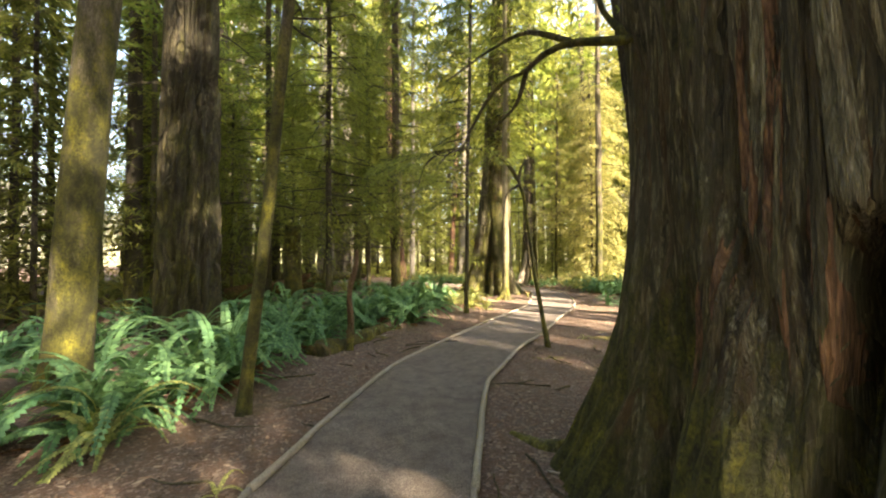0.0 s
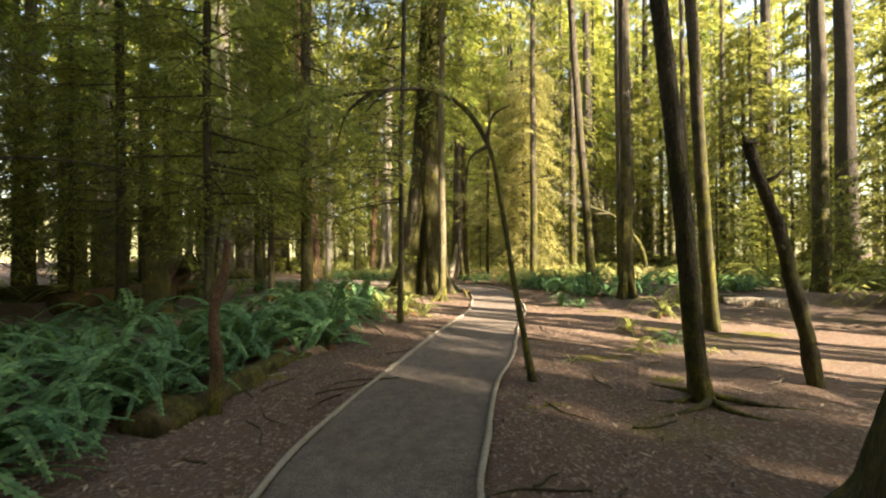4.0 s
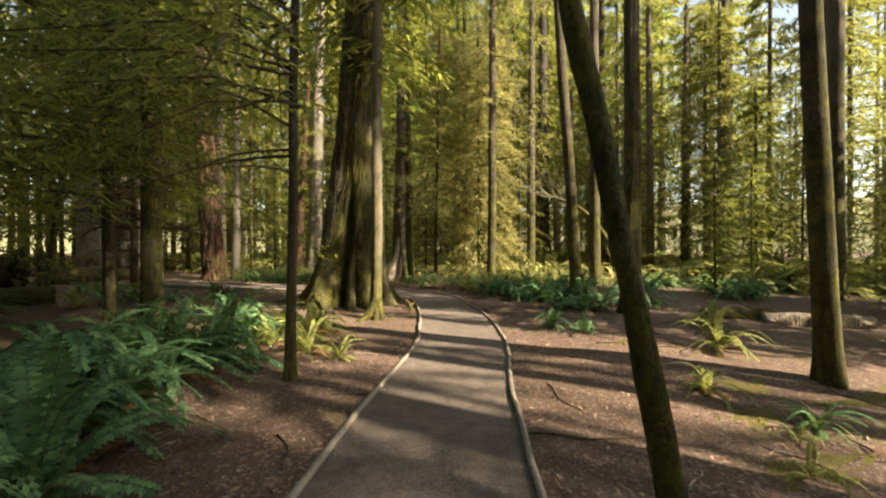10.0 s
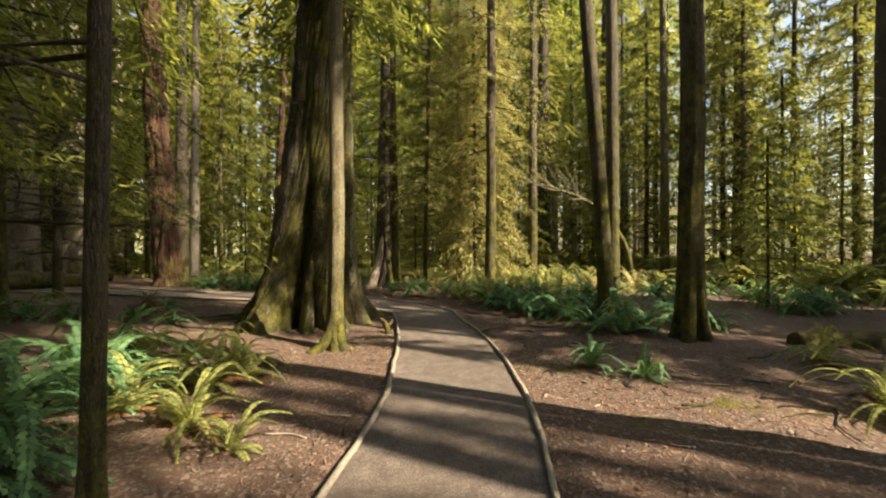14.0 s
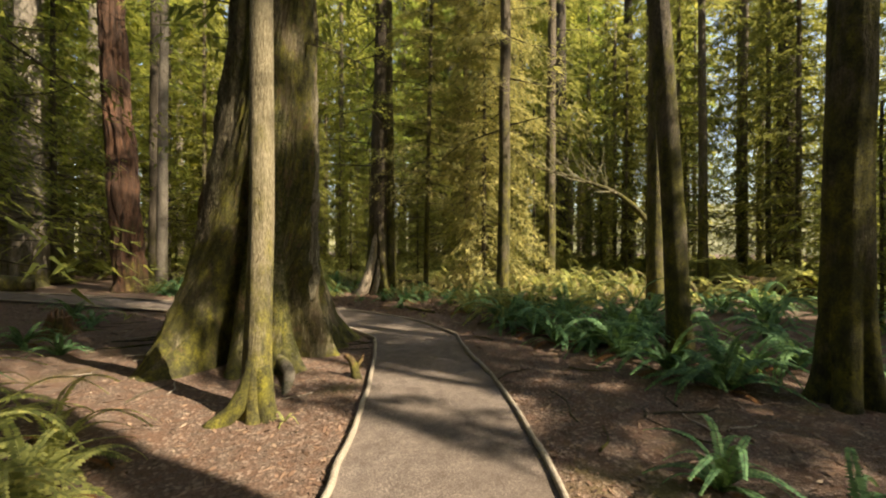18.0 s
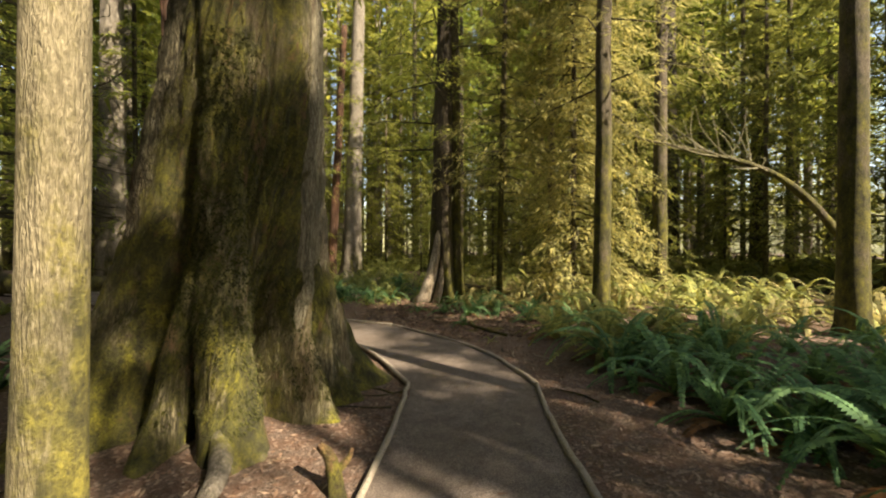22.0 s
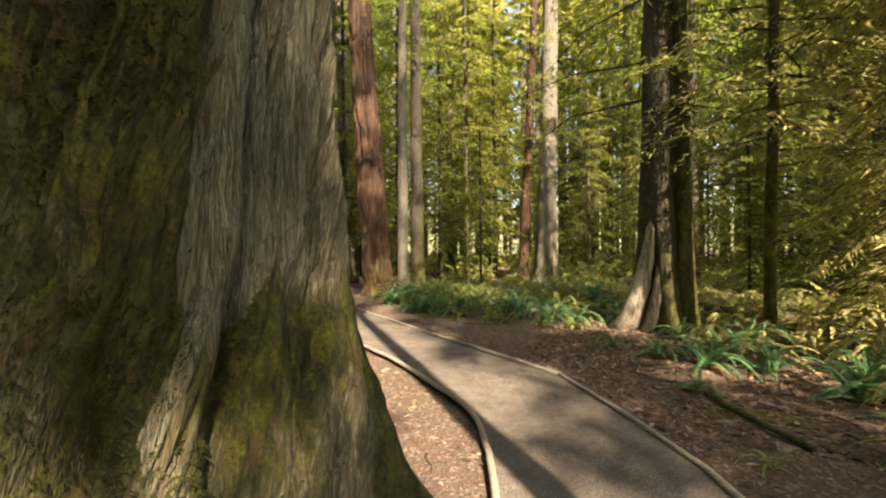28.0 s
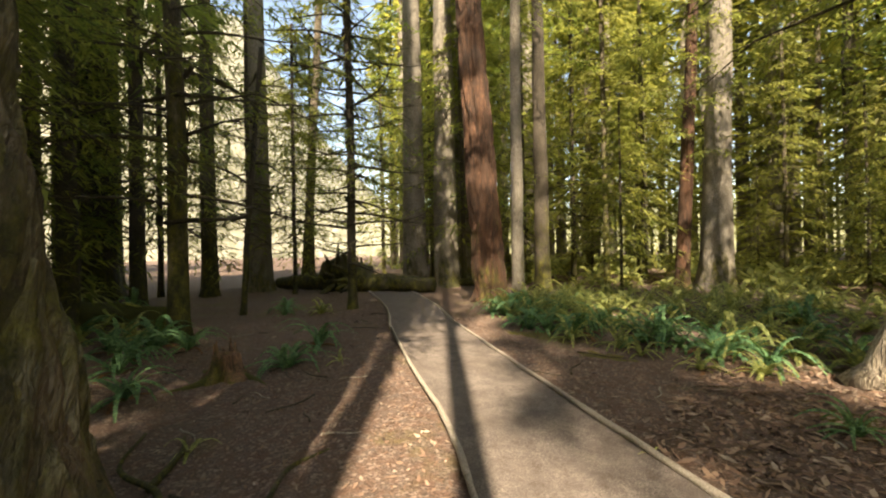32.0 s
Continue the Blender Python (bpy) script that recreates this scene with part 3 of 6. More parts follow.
def bark_plates(th, soup, rings, sides, mat, g, count, turns, heights, size, slant, proud=0.014, name="bark_plate"):
    """Loose plates of bark laid on a trunk: each a thin bowed flake with sunken edges."""
    V = soup.arrays()[0][:rings * sides].reshape(rings, sides, 3)
    zs = V[:, 0, 2]
    for i in range(count):
        az, z0 = g.uniform(*turns), g.uniform(*heights)
        l, w = g.uniform(*size[0]), g.uniform(*size[1])
        u, q = np.linspace(-0.5, 0.5, 7), np.linspace(-1, 1, 5)
        Z = z0 + l * u[:, None] + 0.03 * l * q[None] * g.uniform(-1, 1)
        fz = np.clip(np.interp(Z, zs, np.arange(rings)), 0, rings - 1.001)
        r = np.hypot(*V[int(fz[3, 2]), int(az / (2 * np.pi) * sides) % sides, :2])
        wid = w * (1 - np.abs(2 * u) ** 3 * g.uniform(0.4, 0.9)) * (1 + 0.25 * np.sin(9 * u + g.uniform(0, 6)))
        A = az + (slant * l * u + 0.02 * np.sin(5 * u + g.uniform(0, 6)))[:, None] / r + wid[:, None] * q[None] / r
        fa = np.mod(A / (2 * np.pi) * sides, sides)
        k, j = fz.astype(int), fa.astype(int)
        tz, ta = (fz - k)[..., None], (fa - j)[..., None]
        j2 = (j + 1) % sides
        P = (V[k, j] * (1 - ta) + V[k, j2] * ta) * (1 - tz) + (V[k + 1, j] * (1 - ta) + V[k + 1, j2] * ta) * tz
        mid = P.mean(axis=(0, 1)) * [0, 0, 1] + V[k[3, 2]].mean(axis=0) * [1, 1, 0]
        out = (P - mid) * [1, 1, 0]
        out /= np.linalg.norm(out, axis=-1)[..., None]
        lift = proud * g.uniform(0.6, 1.5) * (1 - 1.9 * np.abs(q[None]) ** 4 * np.ones((7, 1))) - 0.012 * (np.abs(2 * u) ** 4)[:, None] + proud * g.uniform(-0.4, 0.8) * u[:, None]
        s = Soup()
        s.add((P + out * lift[..., None]).reshape(-1, 3), grid_faces(7, 5, False))
        part(name, s, mat, th)


def bark_slab(th, soup, rings, sides, mat, g, a0, a1, z0, z1, w, proud, label):
    """A long strip of bark or bare wood lying on a trunk, from turn a0 at height z0 to a1 at z1, with ragged ends and grooves."""
    V = soup.arrays()[0][:rings * sides].reshape(rings, sides, 3)
    zs, k = V[:, 0, 2], int(g.integers(0, 900))
    n, m = int(16 + 14 * (z1 - z0)), 11
    u, q = np.linspace(0, 1, n), np.linspace(-1, 1, m)
    Z = z0 + (z1 - z0) * u[:, None] + 0.10 * vnoise(q[None] * 3, 0 * u[:, None], k) * np.sign(u - 0.5)[:, None] * (np.abs(2 * u - 1) ** 3)[:, None]
    fz = np.clip(np.interp(Z, zs, np.arange(rings)), 0, rings - 1.001)
    r = np.hypot(*(V[int(fz[n // 2, 5])] - V[int(fz[n // 2, 5])].mean(axis=0))[:, :2].T).mean()
    wid = w * (0.8 + 0.3 * vnoise(u * 5, 0, k + 1)) * np.minimum(1, 6 * np.minimum(u, 1 - u) + 0.35)
    A = (a0 + (a1 - a0) * u + 0.03 * w / r * vnoise(u * 4, 0, k + 2))[:, None] + wid[:, None] * q[None] / r
    fa = np.mod(A / (2 * np.pi) * sides, sides)
    i, j = fz.astype(int), fa.astype(int)
    tz, ta = (fz - i)[..., None], (fa - j)[..., None]
    j2 = (j + 1) % sides
    P = (V[i, j] * (1 - ta) + V[i, j2] * ta) * (1 - tz) + (V[i + 1, j] * (1 - ta) + V[i + 1, j2] * ta) * tz
    out = np.stack([np.cos(A), np.sin(A), 0 * A], -1)
    groove = 0.014 * np.minimum(1, 2.5 * np.abs(vnoise(q[None] * 4 + 0.6 * u[:, None], Z * 1.3, k + 3)))
    lift = proud + groove - (proud + 0.03) * (np.abs(q[None]) ** 6 + (np.abs(2 * u - 1) ** 14)[:, None])
    sl = Soup()
    sl.add((P + out * lift[..., None]).reshape(-1, 3), grid_faces(n, m, False))
    return part("bark_strip", sl, mat, th, label)


def spray(g, L, droop, rise, twigs=13, leaves=10, leaf=0.2, flat=0.25):
    """A feathery conifer bough along +x: the bough's line, and its needle sprays as small diamonds."""
    s = np.linspace(0, 1, 7)
    axis = np.stack([L * s, L * 0.07 * np.sin(3 * s + g.uniform(0, 6)), L * (rise * s - droop * s ** 2)], 1)
    n = twigs
    ts = np.clip(np.linspace(0.12, 1.0, n) + g.uniform(-0.03, 0.03, n), 0.08, 1)
    side = np.where(np.arange(n) % 2 == 0, 1.0, -1.0)
    tl = L * (0.46 * (1 - 0.72 * ts)) * g.uniform(0.75, 1.2, n) + 0.10
    ang = side * g.uniform(0.75, 1.15, n)
    base = np.stack([np.interp(ts, s, axis[:, k]) for k in range(3)], 1)
    dirs = np.stack([np.cos(ang), np.sin(ang), -flat * g.uniform(0.2, 1.6, n)], 1)
    m = leaves
    u = np.linspace(0.12, 1.0, m)
    pos = base[:, None] + dirs[:, None] * (tl[:, None, None] * u[None, :, None])
    pos[..., 2] -= 0.22 * tl[:, None] * u[None] ** 2
    pos += g.normal(0, 0.035 * L, pos.shape) * np.array([1, 1, 0.8])
    sgn = np.where(np.arange(m) % 2 == 0, 1.0, -1.0)[None] * np.ones((n, m))
    ca = np.arctan2(dirs[:, 1], dirs[:, 0])[:, None] + sgn * g.uniform(0.35, 0.85, (n, m))
    ll = leaf * g.uniform(0.7, 1.3, (n, m)) * (1.15 - 0.5 * u)[None]
    d = np.stack([np.cos(ca), np.sin(ca), -g.uniform(0.0, 0.95, (n, m))], -1)
    w = np.stack([-np.sin(ca), np.cos(ca), g.uniform(-0.5, 0.5, (n, m))], -1) * (ll * 0.13)[..., None]
    v = np.stack([pos - w, pos + w, pos + d * ll[..., None]], 2).reshape(-1, 3)
    q = np.arange(len(v)).reshape(-1, 3)
    return axis, v, q


def rotz(v, a):
    c, s = math.cos(a), math.sin(a)
    return np.stack([c * v[:, 0] - s * v[:, 1], s * v[:, 0] + c * v[:, 1], v[:, 2]], 1)


def crown(seed, z0, z1, count, lmax, twigs=13, leaves=10, leaf=0.22, top=0.25, droop=(0.25, 0.6), r=0.08, sway=(0, 0), spread_az=None, low=1.0):
    """Needles and limbs of a conifer, as two soups, with boughs from z0 up to z1."""
    g = np.random.default_rng(seed)
    needles, limbs = Soup(), Soup()
    for i in range(count):
        f = (i + g.uniform(0, 1)) / count
        z = z0 + (z1 - z0) * f
        L = lmax * (low + (1 - low) * min(1, f * 4)) * (1 - (1 - top) * f) * g.uniform(0.6, 1.15)
        axis, v, q = spray(g, L, g.uniform(*droop), g.uniform(0.0, 0.25), twigs, leaves, leaf)
        az = i * 2.399 + g.uniform(-0.5, 0.5) if spread_az is None else g.uniform(*spread_az)
        off = np.array([sway[0] * z, sway[1] * z, z])
        needles.add(rotz(v, az) + off, None, q)
        limbs.add(*tube(rotz(axis[::3], az) + off, np.linspace(0.010 + 0.008 * L, 0.003, 3), 3))
    return needles, limbs


def dead_limbs(seed, z0, z1, count, lmax, sway=(0, 0), spread_az=None):
    """Bare, drooping dead branches with side twigs."""
    g = np.random.default_rng(seed)
    s = Soup()
    for i in range(count):
        z = g.uniform(z0, z1)
        L = lmax * g.uniform(0.4, 1.0)
        az = i * 2.399 + g.uniform(-0.6, 0.6) if spread_az is None else g.uniform(*spread_az)
        u = np.linspace(0, 1, 6)
        ax = np.stack([L * u, 0.08 * L * np.sin(4 * u + g.uniform(0, 6)), L * (g.uniform(-0.1, 0.25) * u - g.uniform(0.1, 0.45) * u ** 2)], 1)
        off = np.array([sway[0] * z, sway[1] * z, z])
        s.add(*tube(rotz(ax, az) + off, np.linspace(0.011 + 0.005 * L, 0.003, 6), 4))
        for k in range(int(3 + 2.5 * L)):
            b = ax[min(5, 1 + int(g.uniform(0, 5)))]
            a2, l2 = g.choice([-1, 1]) * g.uniform(0.6, 1.3), L * g.uniform(0.12, 0.35)
            e = b + l2 * np.array([math.cos(a2), math.sin(a2), g.uniform(-0.5, 0.15)])
            s.add(*tube(rotz(np.array([b, e]), az) + off, [0.006, 0.002], 3))
    return s


def dead_parts(th, seed, z0, z1, count, lmax, sway=(0, 0), spread_az=None, thick=1.0, curl=0.0):
    """Dead branches, each a part of the tree, with its twigs as parts in turn."""
    g = np.random.default_rng(seed)
    for i in range(count):
        z = z0 + (z1 - z0) * (i + g.uniform(0, 1)) / count
        az = i * 2.399 if spread_az is None else g.uniform(*spread_az)
        L = lmax * g.uniform(0.4, 1.05)
        u = np.linspace(0, 1, 9)
        ax = np.stack([L * u, 0.08 * L * np.sin(4 * u + g.uniform(0, 6)), L * (g.uniform(-0.1, 0.25) * u - g.uniform(0.1, 0.45) * u ** 2 + curl * u ** 4)], 1)
        off = np.array([sway[0] * z, sway[1] * z, z])
        s = Soup()
        s.add(*tube(rotz(ax, az) + off, thick * np.linspace(0.012 + 0.006 * L, 0.004, 9), 5, 0.15, seed + i))
        branch = part("dead_branch", s, TWIG, th)
        for k in range(int(3 + 2.5 * L)):
            b = ax[min(8, 1 + int(g.uniform(0, 8)))]
            a2, l2 = g.choice([-1, 1]) * g.uniform(0.6, 1.3), L * g.uniform(0.12, 0.38)
            e = b + l2 * np.array([math.cos(a2), math.sin(a2), g.uniform(-0.5, 0.15)])
            s = Soup()
            s.add(*tube(rotz(np.array([b, 0.5 * (b + e) + [0, 0, 0.05 * l2], e]), az) + off, [0.007 * thick, 0.005 * thick, 0.002 * thick], 4))
            part("twig", s, TWIG, branch)


PROFILE = [(-0.2, 1.35), (0.0, 1.3), (0.15, 1.18), (0.4, 1.07), (1.2, 1.0), (6, 0.86), (14, 0.68), (24, 0.42), (34, 0.1)]


LAST = [None]


def tree(name, label, x, y, diam, height, mat, sway=(0, 0), bend=0.0, seed=0, crown_data=None, crown_mat=None, dead=None, sides=24, rings=46, flutes=0.3, ridge=0.012, fibre=22, group="", flare_h=0.25, nfl=6):
    th = thing(name, label, "tree", x, y, gz(x, y) - 0.02, group=group)
    prof = [(z, diam / 2 * k) for z, k in PROFILE]
    part("trunk", trunk_soup(prof, height, sides, rings, sway, bend, flutes, nfl, ridge, seed, fibre, flare_h), mat, th)
    if crown_data:
        part("crown", crown_data[0], crown_mat or LEAF_HEMLOCK, th)
        tagged(part("branchwork", crown_data[1], TWIG, th), kind="stuff")
    LAST[:] = [th]
    if dead:
        tagged(part("dead_branchwork", dead, TWIG, th), kind="stuff")
    return th


# the huge cedar beside the start of the path
th = thing("cedar_tree", "huge old red cedar with fluted mossy base and reddish torn bark", "tree", 2.74, 2.28, -0.02)
prof = [(-0.2, 1.88), (0.0, 1.80), (0.3, 1.69), (0.8, 1.61), (1.2, 1.555), (1.6, 1.53), (2.2, 1.52), (3.5, 1.55), (6, 1.42), (12, 1.2), (26, 0.72)]


def hollow(A, Z):
    """A dark cleft, the fold beside the foremost buttress, and the sunken panel between them."""
    def turn(zs, azs):
        return np.angle(np.exp(1j * (A - np.interp(Z, zs, azs) - 0.015 * vnoise(Z * 3, 0, 4))))
    cleft = np.exp(-np.abs(turn([0.4, 1.7], [3.69, 3.745]) / 0.04) ** 4) * np.clip((1.78 - Z) * 4, 0, 1) * np.clip((Z + 0.1) * 2, 0, 1)
    fold = turn([0.2, 0.6, 1.1, 1.8, 2.44, 6], [3.76, 3.66, 3.576, 3.415, 3.37, 3.34])
    panel = np.clip((fold + 0.02) / 0.05, 0, 1) * np.clip((0.42 - fold) / 0.2, 0, 1) * np.clip((Z - 0.5) * 1.6, 0, 1)
    lumps = 0.07 * np.clip(0.9 - Z, 0, 1) * vnoise(A * 5, Z * 2.4, 15)
    gnarl = 0.045 * np.exp(-Z / 1.6) * np.abs(vnoise(A * 11 - 0.9 * Z, Z * 1.1, 17))
    return -0.5 * cleft - 0.10 * np.exp(-(fold / 0.045) ** 2) - 0.11 * panel + lumps + gnarl


body = trunk_soup(prof, 26, 380, 165, (0.012, 0.0), 0, 0.36, 11, 0.034, 3, 130, 1.2, hollow, 2.0)
part("trunk", body, BARK_CEDAR, th)
bark_plates(th, body, 165, 380, BARK_CEDAR, np.random.default_rng(71), 290, (2.75, 3.95), (0.25, 3.6), ((0.35, 1.3), (0.015, 0.042)), -0.06, 0.012)
for k, (az, l, r, z) in enumerate([(2.55, 1.0, 0.09, 0.02), (2.15, 0.7, 0.08, 0.02), (3.1, 0.9, 0.07, 0.0), (3.22, 1.3, 0.06, 0.0), (1.7, 0.8, 0.09, 0.0)]):
    u = np.linspace(0, 1, 16)
    p = np.stack([(1.55 + l * u), 0.12 * np.sin(3 * u + k), z + 0.14 * (1 - u) ** 2 - 0.02 * u], 1)
    s = Soup()
    s.add(*tube(rotz(p, az), r * (1.2 - 0.8 * u), 10, 0.25, k))
    part("root", s, BARK_CEDAR_MOSS, th, "mossy surface root")
for k, (r0, r1, pts) in enumerate([(0.038, 0.010, [(-1.1, 0.42, 3.15), (-1.42, 0.64, 3.23), (-1.7, 0.88, 3.34), (-1.88, 1.05, 3.33), (-2.02, 1.18, 3.25), (-2.23, 1.38, 3.2), (-2.42, 1.59, 2.95), (-2.56, 1.85, 2.7)]),
                                   (0.03, 0.008, [(-1.68, 0.86, 3.33), (-1.88, 1.04, 3.5), (-2.05, 1.17, 3.58), (-2.3, 1.4, 3.55), (-2.7, 1.7, 3.4)]),
                                   (0.035, 0.01, [(-1.35, 0.6, 3.22), (-1.46, 0.78, 3.5), (-1.52, 0.9, 3.8), (-1.7, 1.2, 4.3)]),
                                   (0.025, 0.006, [(-2.0, 1.16, 3.26), (-2.05, 1.4, 3.05), (-2.25, 1.75, 2.9)])]):
    s = Soup()
    s.add(*tube(curve(np.array(pts), 28), np.linspace(r0, r1, 28), 9, 0.22, k))
    part("limb", s, BARK_MOSSY, th, "bare crooked mossy lower limb")
g = np.random.default_rng(73)
SLABS = [(3.515, 3.52, 1.95, 4.3, 0.06, BARK_STRIP, 0.02), (3.725, 3.63, 1.72, 3.3, 0.065, BARK_STRIP, 0.035), (3.60, 3.59, 2.35, 4.4, 0.05, BARK_STRIP, 0.012)]
for k in range(16):
    az, z0 = 3.40 + 0.021 * k, 1.0 + 0.12 * (k * 5 % 7)
    SLABS.append((az, az - 0.03, z0, z0 + 0.5 + 0.22 * (k * 3 % 5), 0.022 + 0.011 * (k % 3), (BARK_INNER, BARK_CEDAR)[k % 2], 0.014 + 0.012 * (k % 2)))
for k, (a0, a1, z0, z1, w, mt, proud) in enumerate(SLABS):
    bark_slab(th, body, 165, 380, mt, g, a0, a1, z0, z1, w, proud, "loose pale torn strip of bark" if k < 3 else "strip of reddish inner bark")
nd = Soup()
g = np.random.default_rng(6)
for i in range(12):
    z, az = g.uniform(5.6, 9.0), g.uniform(1.5, 3.0)
    ax, v, q = spray(g, g.uniform(2.2, 3.8), g.uniform(0.3, 0.6), 0.15, 14, 11, 0.2)
    nd.add(rotz(v + [1.2, 0, 0], az) + [0, 0, z], None, q)
part("crown", nd, LEAF_HEMLOCK, th)

stub = thing("root_stub", "reddish broken root stub at the cedar's foot", "root", 1.97, 4.02, gz(1.97, 4.02) - 0.02)
for k, (pts, r0, r1) in enumerate([([(0.1, -0.18, -0.03), (0.02, -0.05, 0.16), (-0.06, 0.04, 0.36)], 0.12, 0.05), ([(0.05, -0.1, -0.03), (-0.06, 0.05, 0.1), (-0.16, 0.1, 0.2)], 0.09, 0.03), ([(0.08, -0.05, 0.0), (0.06, 0.06, 0.14), (0.03, 0.1, 0.27)], 0.07, 0.03)]):
    s = Soup()
    s.add(*tube(curve(0.75 * np.array(pts), 12), np.linspace(0.7 * r0, 0.7 * r1, 12), 9, 0.4, 60 + k))
    part("splinter", s, BARK_INNER, stub)

# the fluted cedar at the bend
th = thing("cedar_tree", "big fluted cedar with moss covered buttress roots at the path bend", "tree", 2.08, 17.84, -0.03)
prof = [(-0.2, 1.3), (0.0, 1.2), (0.14, 1.12), (0.5, 0.99), (1.1, 0.86), (1.6, 0.80), (2.3, 0.76), (3.4, 0.70), (5.6, 0.59), (8, 0.52), (14, 0.42), (30, 0.2)]


def creases(A, Z):
    """Deep dark folds between the buttresses."""
    out = 0
    for az, w, d, top in ((253, 0.10, 0.34, 3.4), (309, 0.075, 0.22, 1.5), (345, 0.06, 0.12, 1.1), (198, 0.10, 0.25, 2.0), (43, 0.05, 0.12, 1.2), (275, 0.035, 0.10, 0.9), (349, 0.05, 0.2, 6.0), (335, 0.04, 0.12, 5.5), (18, 0.035, 0.08, 6.0)):
        off = np.angle(np.exp(1j * (A - radians(az) - 0.05 * vnoise(Z * 1.3, az * 0.1, 5) - (0.15 * np.clip(Z - 2, -1.4, 1.4) if top > 5 else 0))))
        out = out - d * np.exp(-np.abs(off / w) ** 1.5) * np.clip((top - Z) * 1.2, 0, 1)
    lumps = 0.030 * vnoise(A / (2 * np.pi) * 40, Z * 2.6, 41, 40) + 0.018 * vnoise(A / (2 * np.pi) * 84, Z * 6, 42, 84) * np.clip(4 - Z, 0, 1)
    slit = np.angle(np.exp(1j * (A - radians(262) - 0.02 * vnoise(Z * 2, 0, 43))))
    return out + lumps - 0.16 * np.exp(-np.abs(slit / 0.016) ** 2) * np.clip((2.6 - Z) * 4, 0, 1) * np.clip((Z - 1.25) * 4, 0, 1)


body = trunk_soup(prof, 30, 380, 220, (0.062, 0.0), -0.8, 0.55, 9, 0.032, 21, 78, 1.0, carve=creases, zpow=2.2, twist=0.26,
                         ribs=[(22, 0.42, 1.40), (58, 0.36, 1.05), (98, 0.45, 0.45), (140, 0.42, 0.85), (178, 0.36, 1.0), (224, 0.40, 1.45), (267, 0.20, 0.95), (290, 0.30, 1.20), (328, 0.26, 1.05), (356, 0.28, 0.95)])
part("trunk", body, BARK_CEDAR_MOSS, th)
g = np.random.default_rng(72)
bark_plates(th, body, 220, 380, BARK_CEDAR_MOSS, g, 210, (-0.85, 1.35), (0.7, 3.6), ((0.18, 0.75), (0.012, 0.045)), 0.27, 0.016)
bark_plates(th, body, 220, 380, BARK_CEDAR_MOSS, g, 85, (4.1, 5.45), (0.5, 3.8), ((0.18, 0.7), (0.015, 0.045)), 0.08, 0.012)
for a0, a1, z0, z1, w, pr in ((-0.36, 0.06, 1.05, 4.6, 0.17, 0.03), (0.10, 0.30, 1.5, 4.4, 0.10, 0.022), (-0.62, -0.30, 0.9, 1.7, 0.05, 0.02)):
    bark_slab(th, body, 220, 380, BARK_STRIP, g, a0, a1, z0, z1, w, pr, "broad pale strip of bare weathered wood")
# tufts of moss hanging on its shaded side
V = body.arrays()[0][:220 * 380].reshape(220, 380, 3)
zrow = V[:, 0, 2]
tufts, tuft_tris = [], []
for i in range(15000):
    z, az = 0.25 + 3.3 * g.uniform() ** 1.2, radians(g.uniform(-108, -20 + 6 * g.normal()))
    if vnoise(np.array([3.1 * az]), np.array([1.7 * z]), 9)[0] + 0.25 * g.normal() < 0.0:
        continue
    k = int(np.clip(np.interp(z, zrow, np.arange(220)), 0, 219))
    turn = az / (2 * np.pi) * 380
    side = turn - math.floor(turn)
    p = V[k, math.floor(turn) % 380] * (1 - side) + V[k, (math.floor(turn) + 1) % 380] * side
    p = p + [0, 0, z - p[2]]
    out = np.array([math.cos(az), math.sin(az), 0])
    tan = np.array([-out[1], out[0], 0])
    for j in range(2):
        l, w = g.uniform(0.016, 0.065), g.uniform(0.004, 0.009)
        tip = p + out * g.uniform(0.006, 0.028) + tan * l * g.uniform(-0.9, 0.9) - [0, 0, l * g.uniform(-0.3, 1.0)]
        tuft_tris.append((len(tufts), len(tufts) + 1, len(tufts) + 2))
        tufts += [p - tan * w + out * 0.004, p + tan * w + out * 0.004, tip]
s = Soup()
s.add(np.array(tufts), None, np.array(tuft_tris))
tagged(part("moss", s, LEAF_MOSS, th, "dark green hanging moss"), kind="stuff")
s = Soup()
s.add(*tube(curve([(0.42, -1.22, 0.22), (0.55, -1.65, 0.12), (0.52, -2.0, 0.02), (0.45, -2.3, -0.03)], 16), np.linspace(0.085, 0.022, 16), 12, 0.2, 3))
part("root", s, BARK_GREY, th, "pale bare root reaching out of the moss")
n, l = crown(31, 6.5, 24, 110, 4.6, low=0.6, leaf=0.34, sway=(0.055, 0))
part("crown", n, LEAF_HEMLOCK, th)
tagged(part("branchwork", l, TWIG, th), kind="stuff")
tagged(part("dead_branchwork", dead_limbs(32, 4.5, 7.5, 7, 2.2), TWIG, th), kind="stuff")

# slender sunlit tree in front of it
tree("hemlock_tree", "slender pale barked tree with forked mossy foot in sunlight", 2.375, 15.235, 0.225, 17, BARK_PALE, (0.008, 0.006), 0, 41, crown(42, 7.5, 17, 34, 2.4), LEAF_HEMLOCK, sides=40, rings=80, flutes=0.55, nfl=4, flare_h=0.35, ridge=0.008)

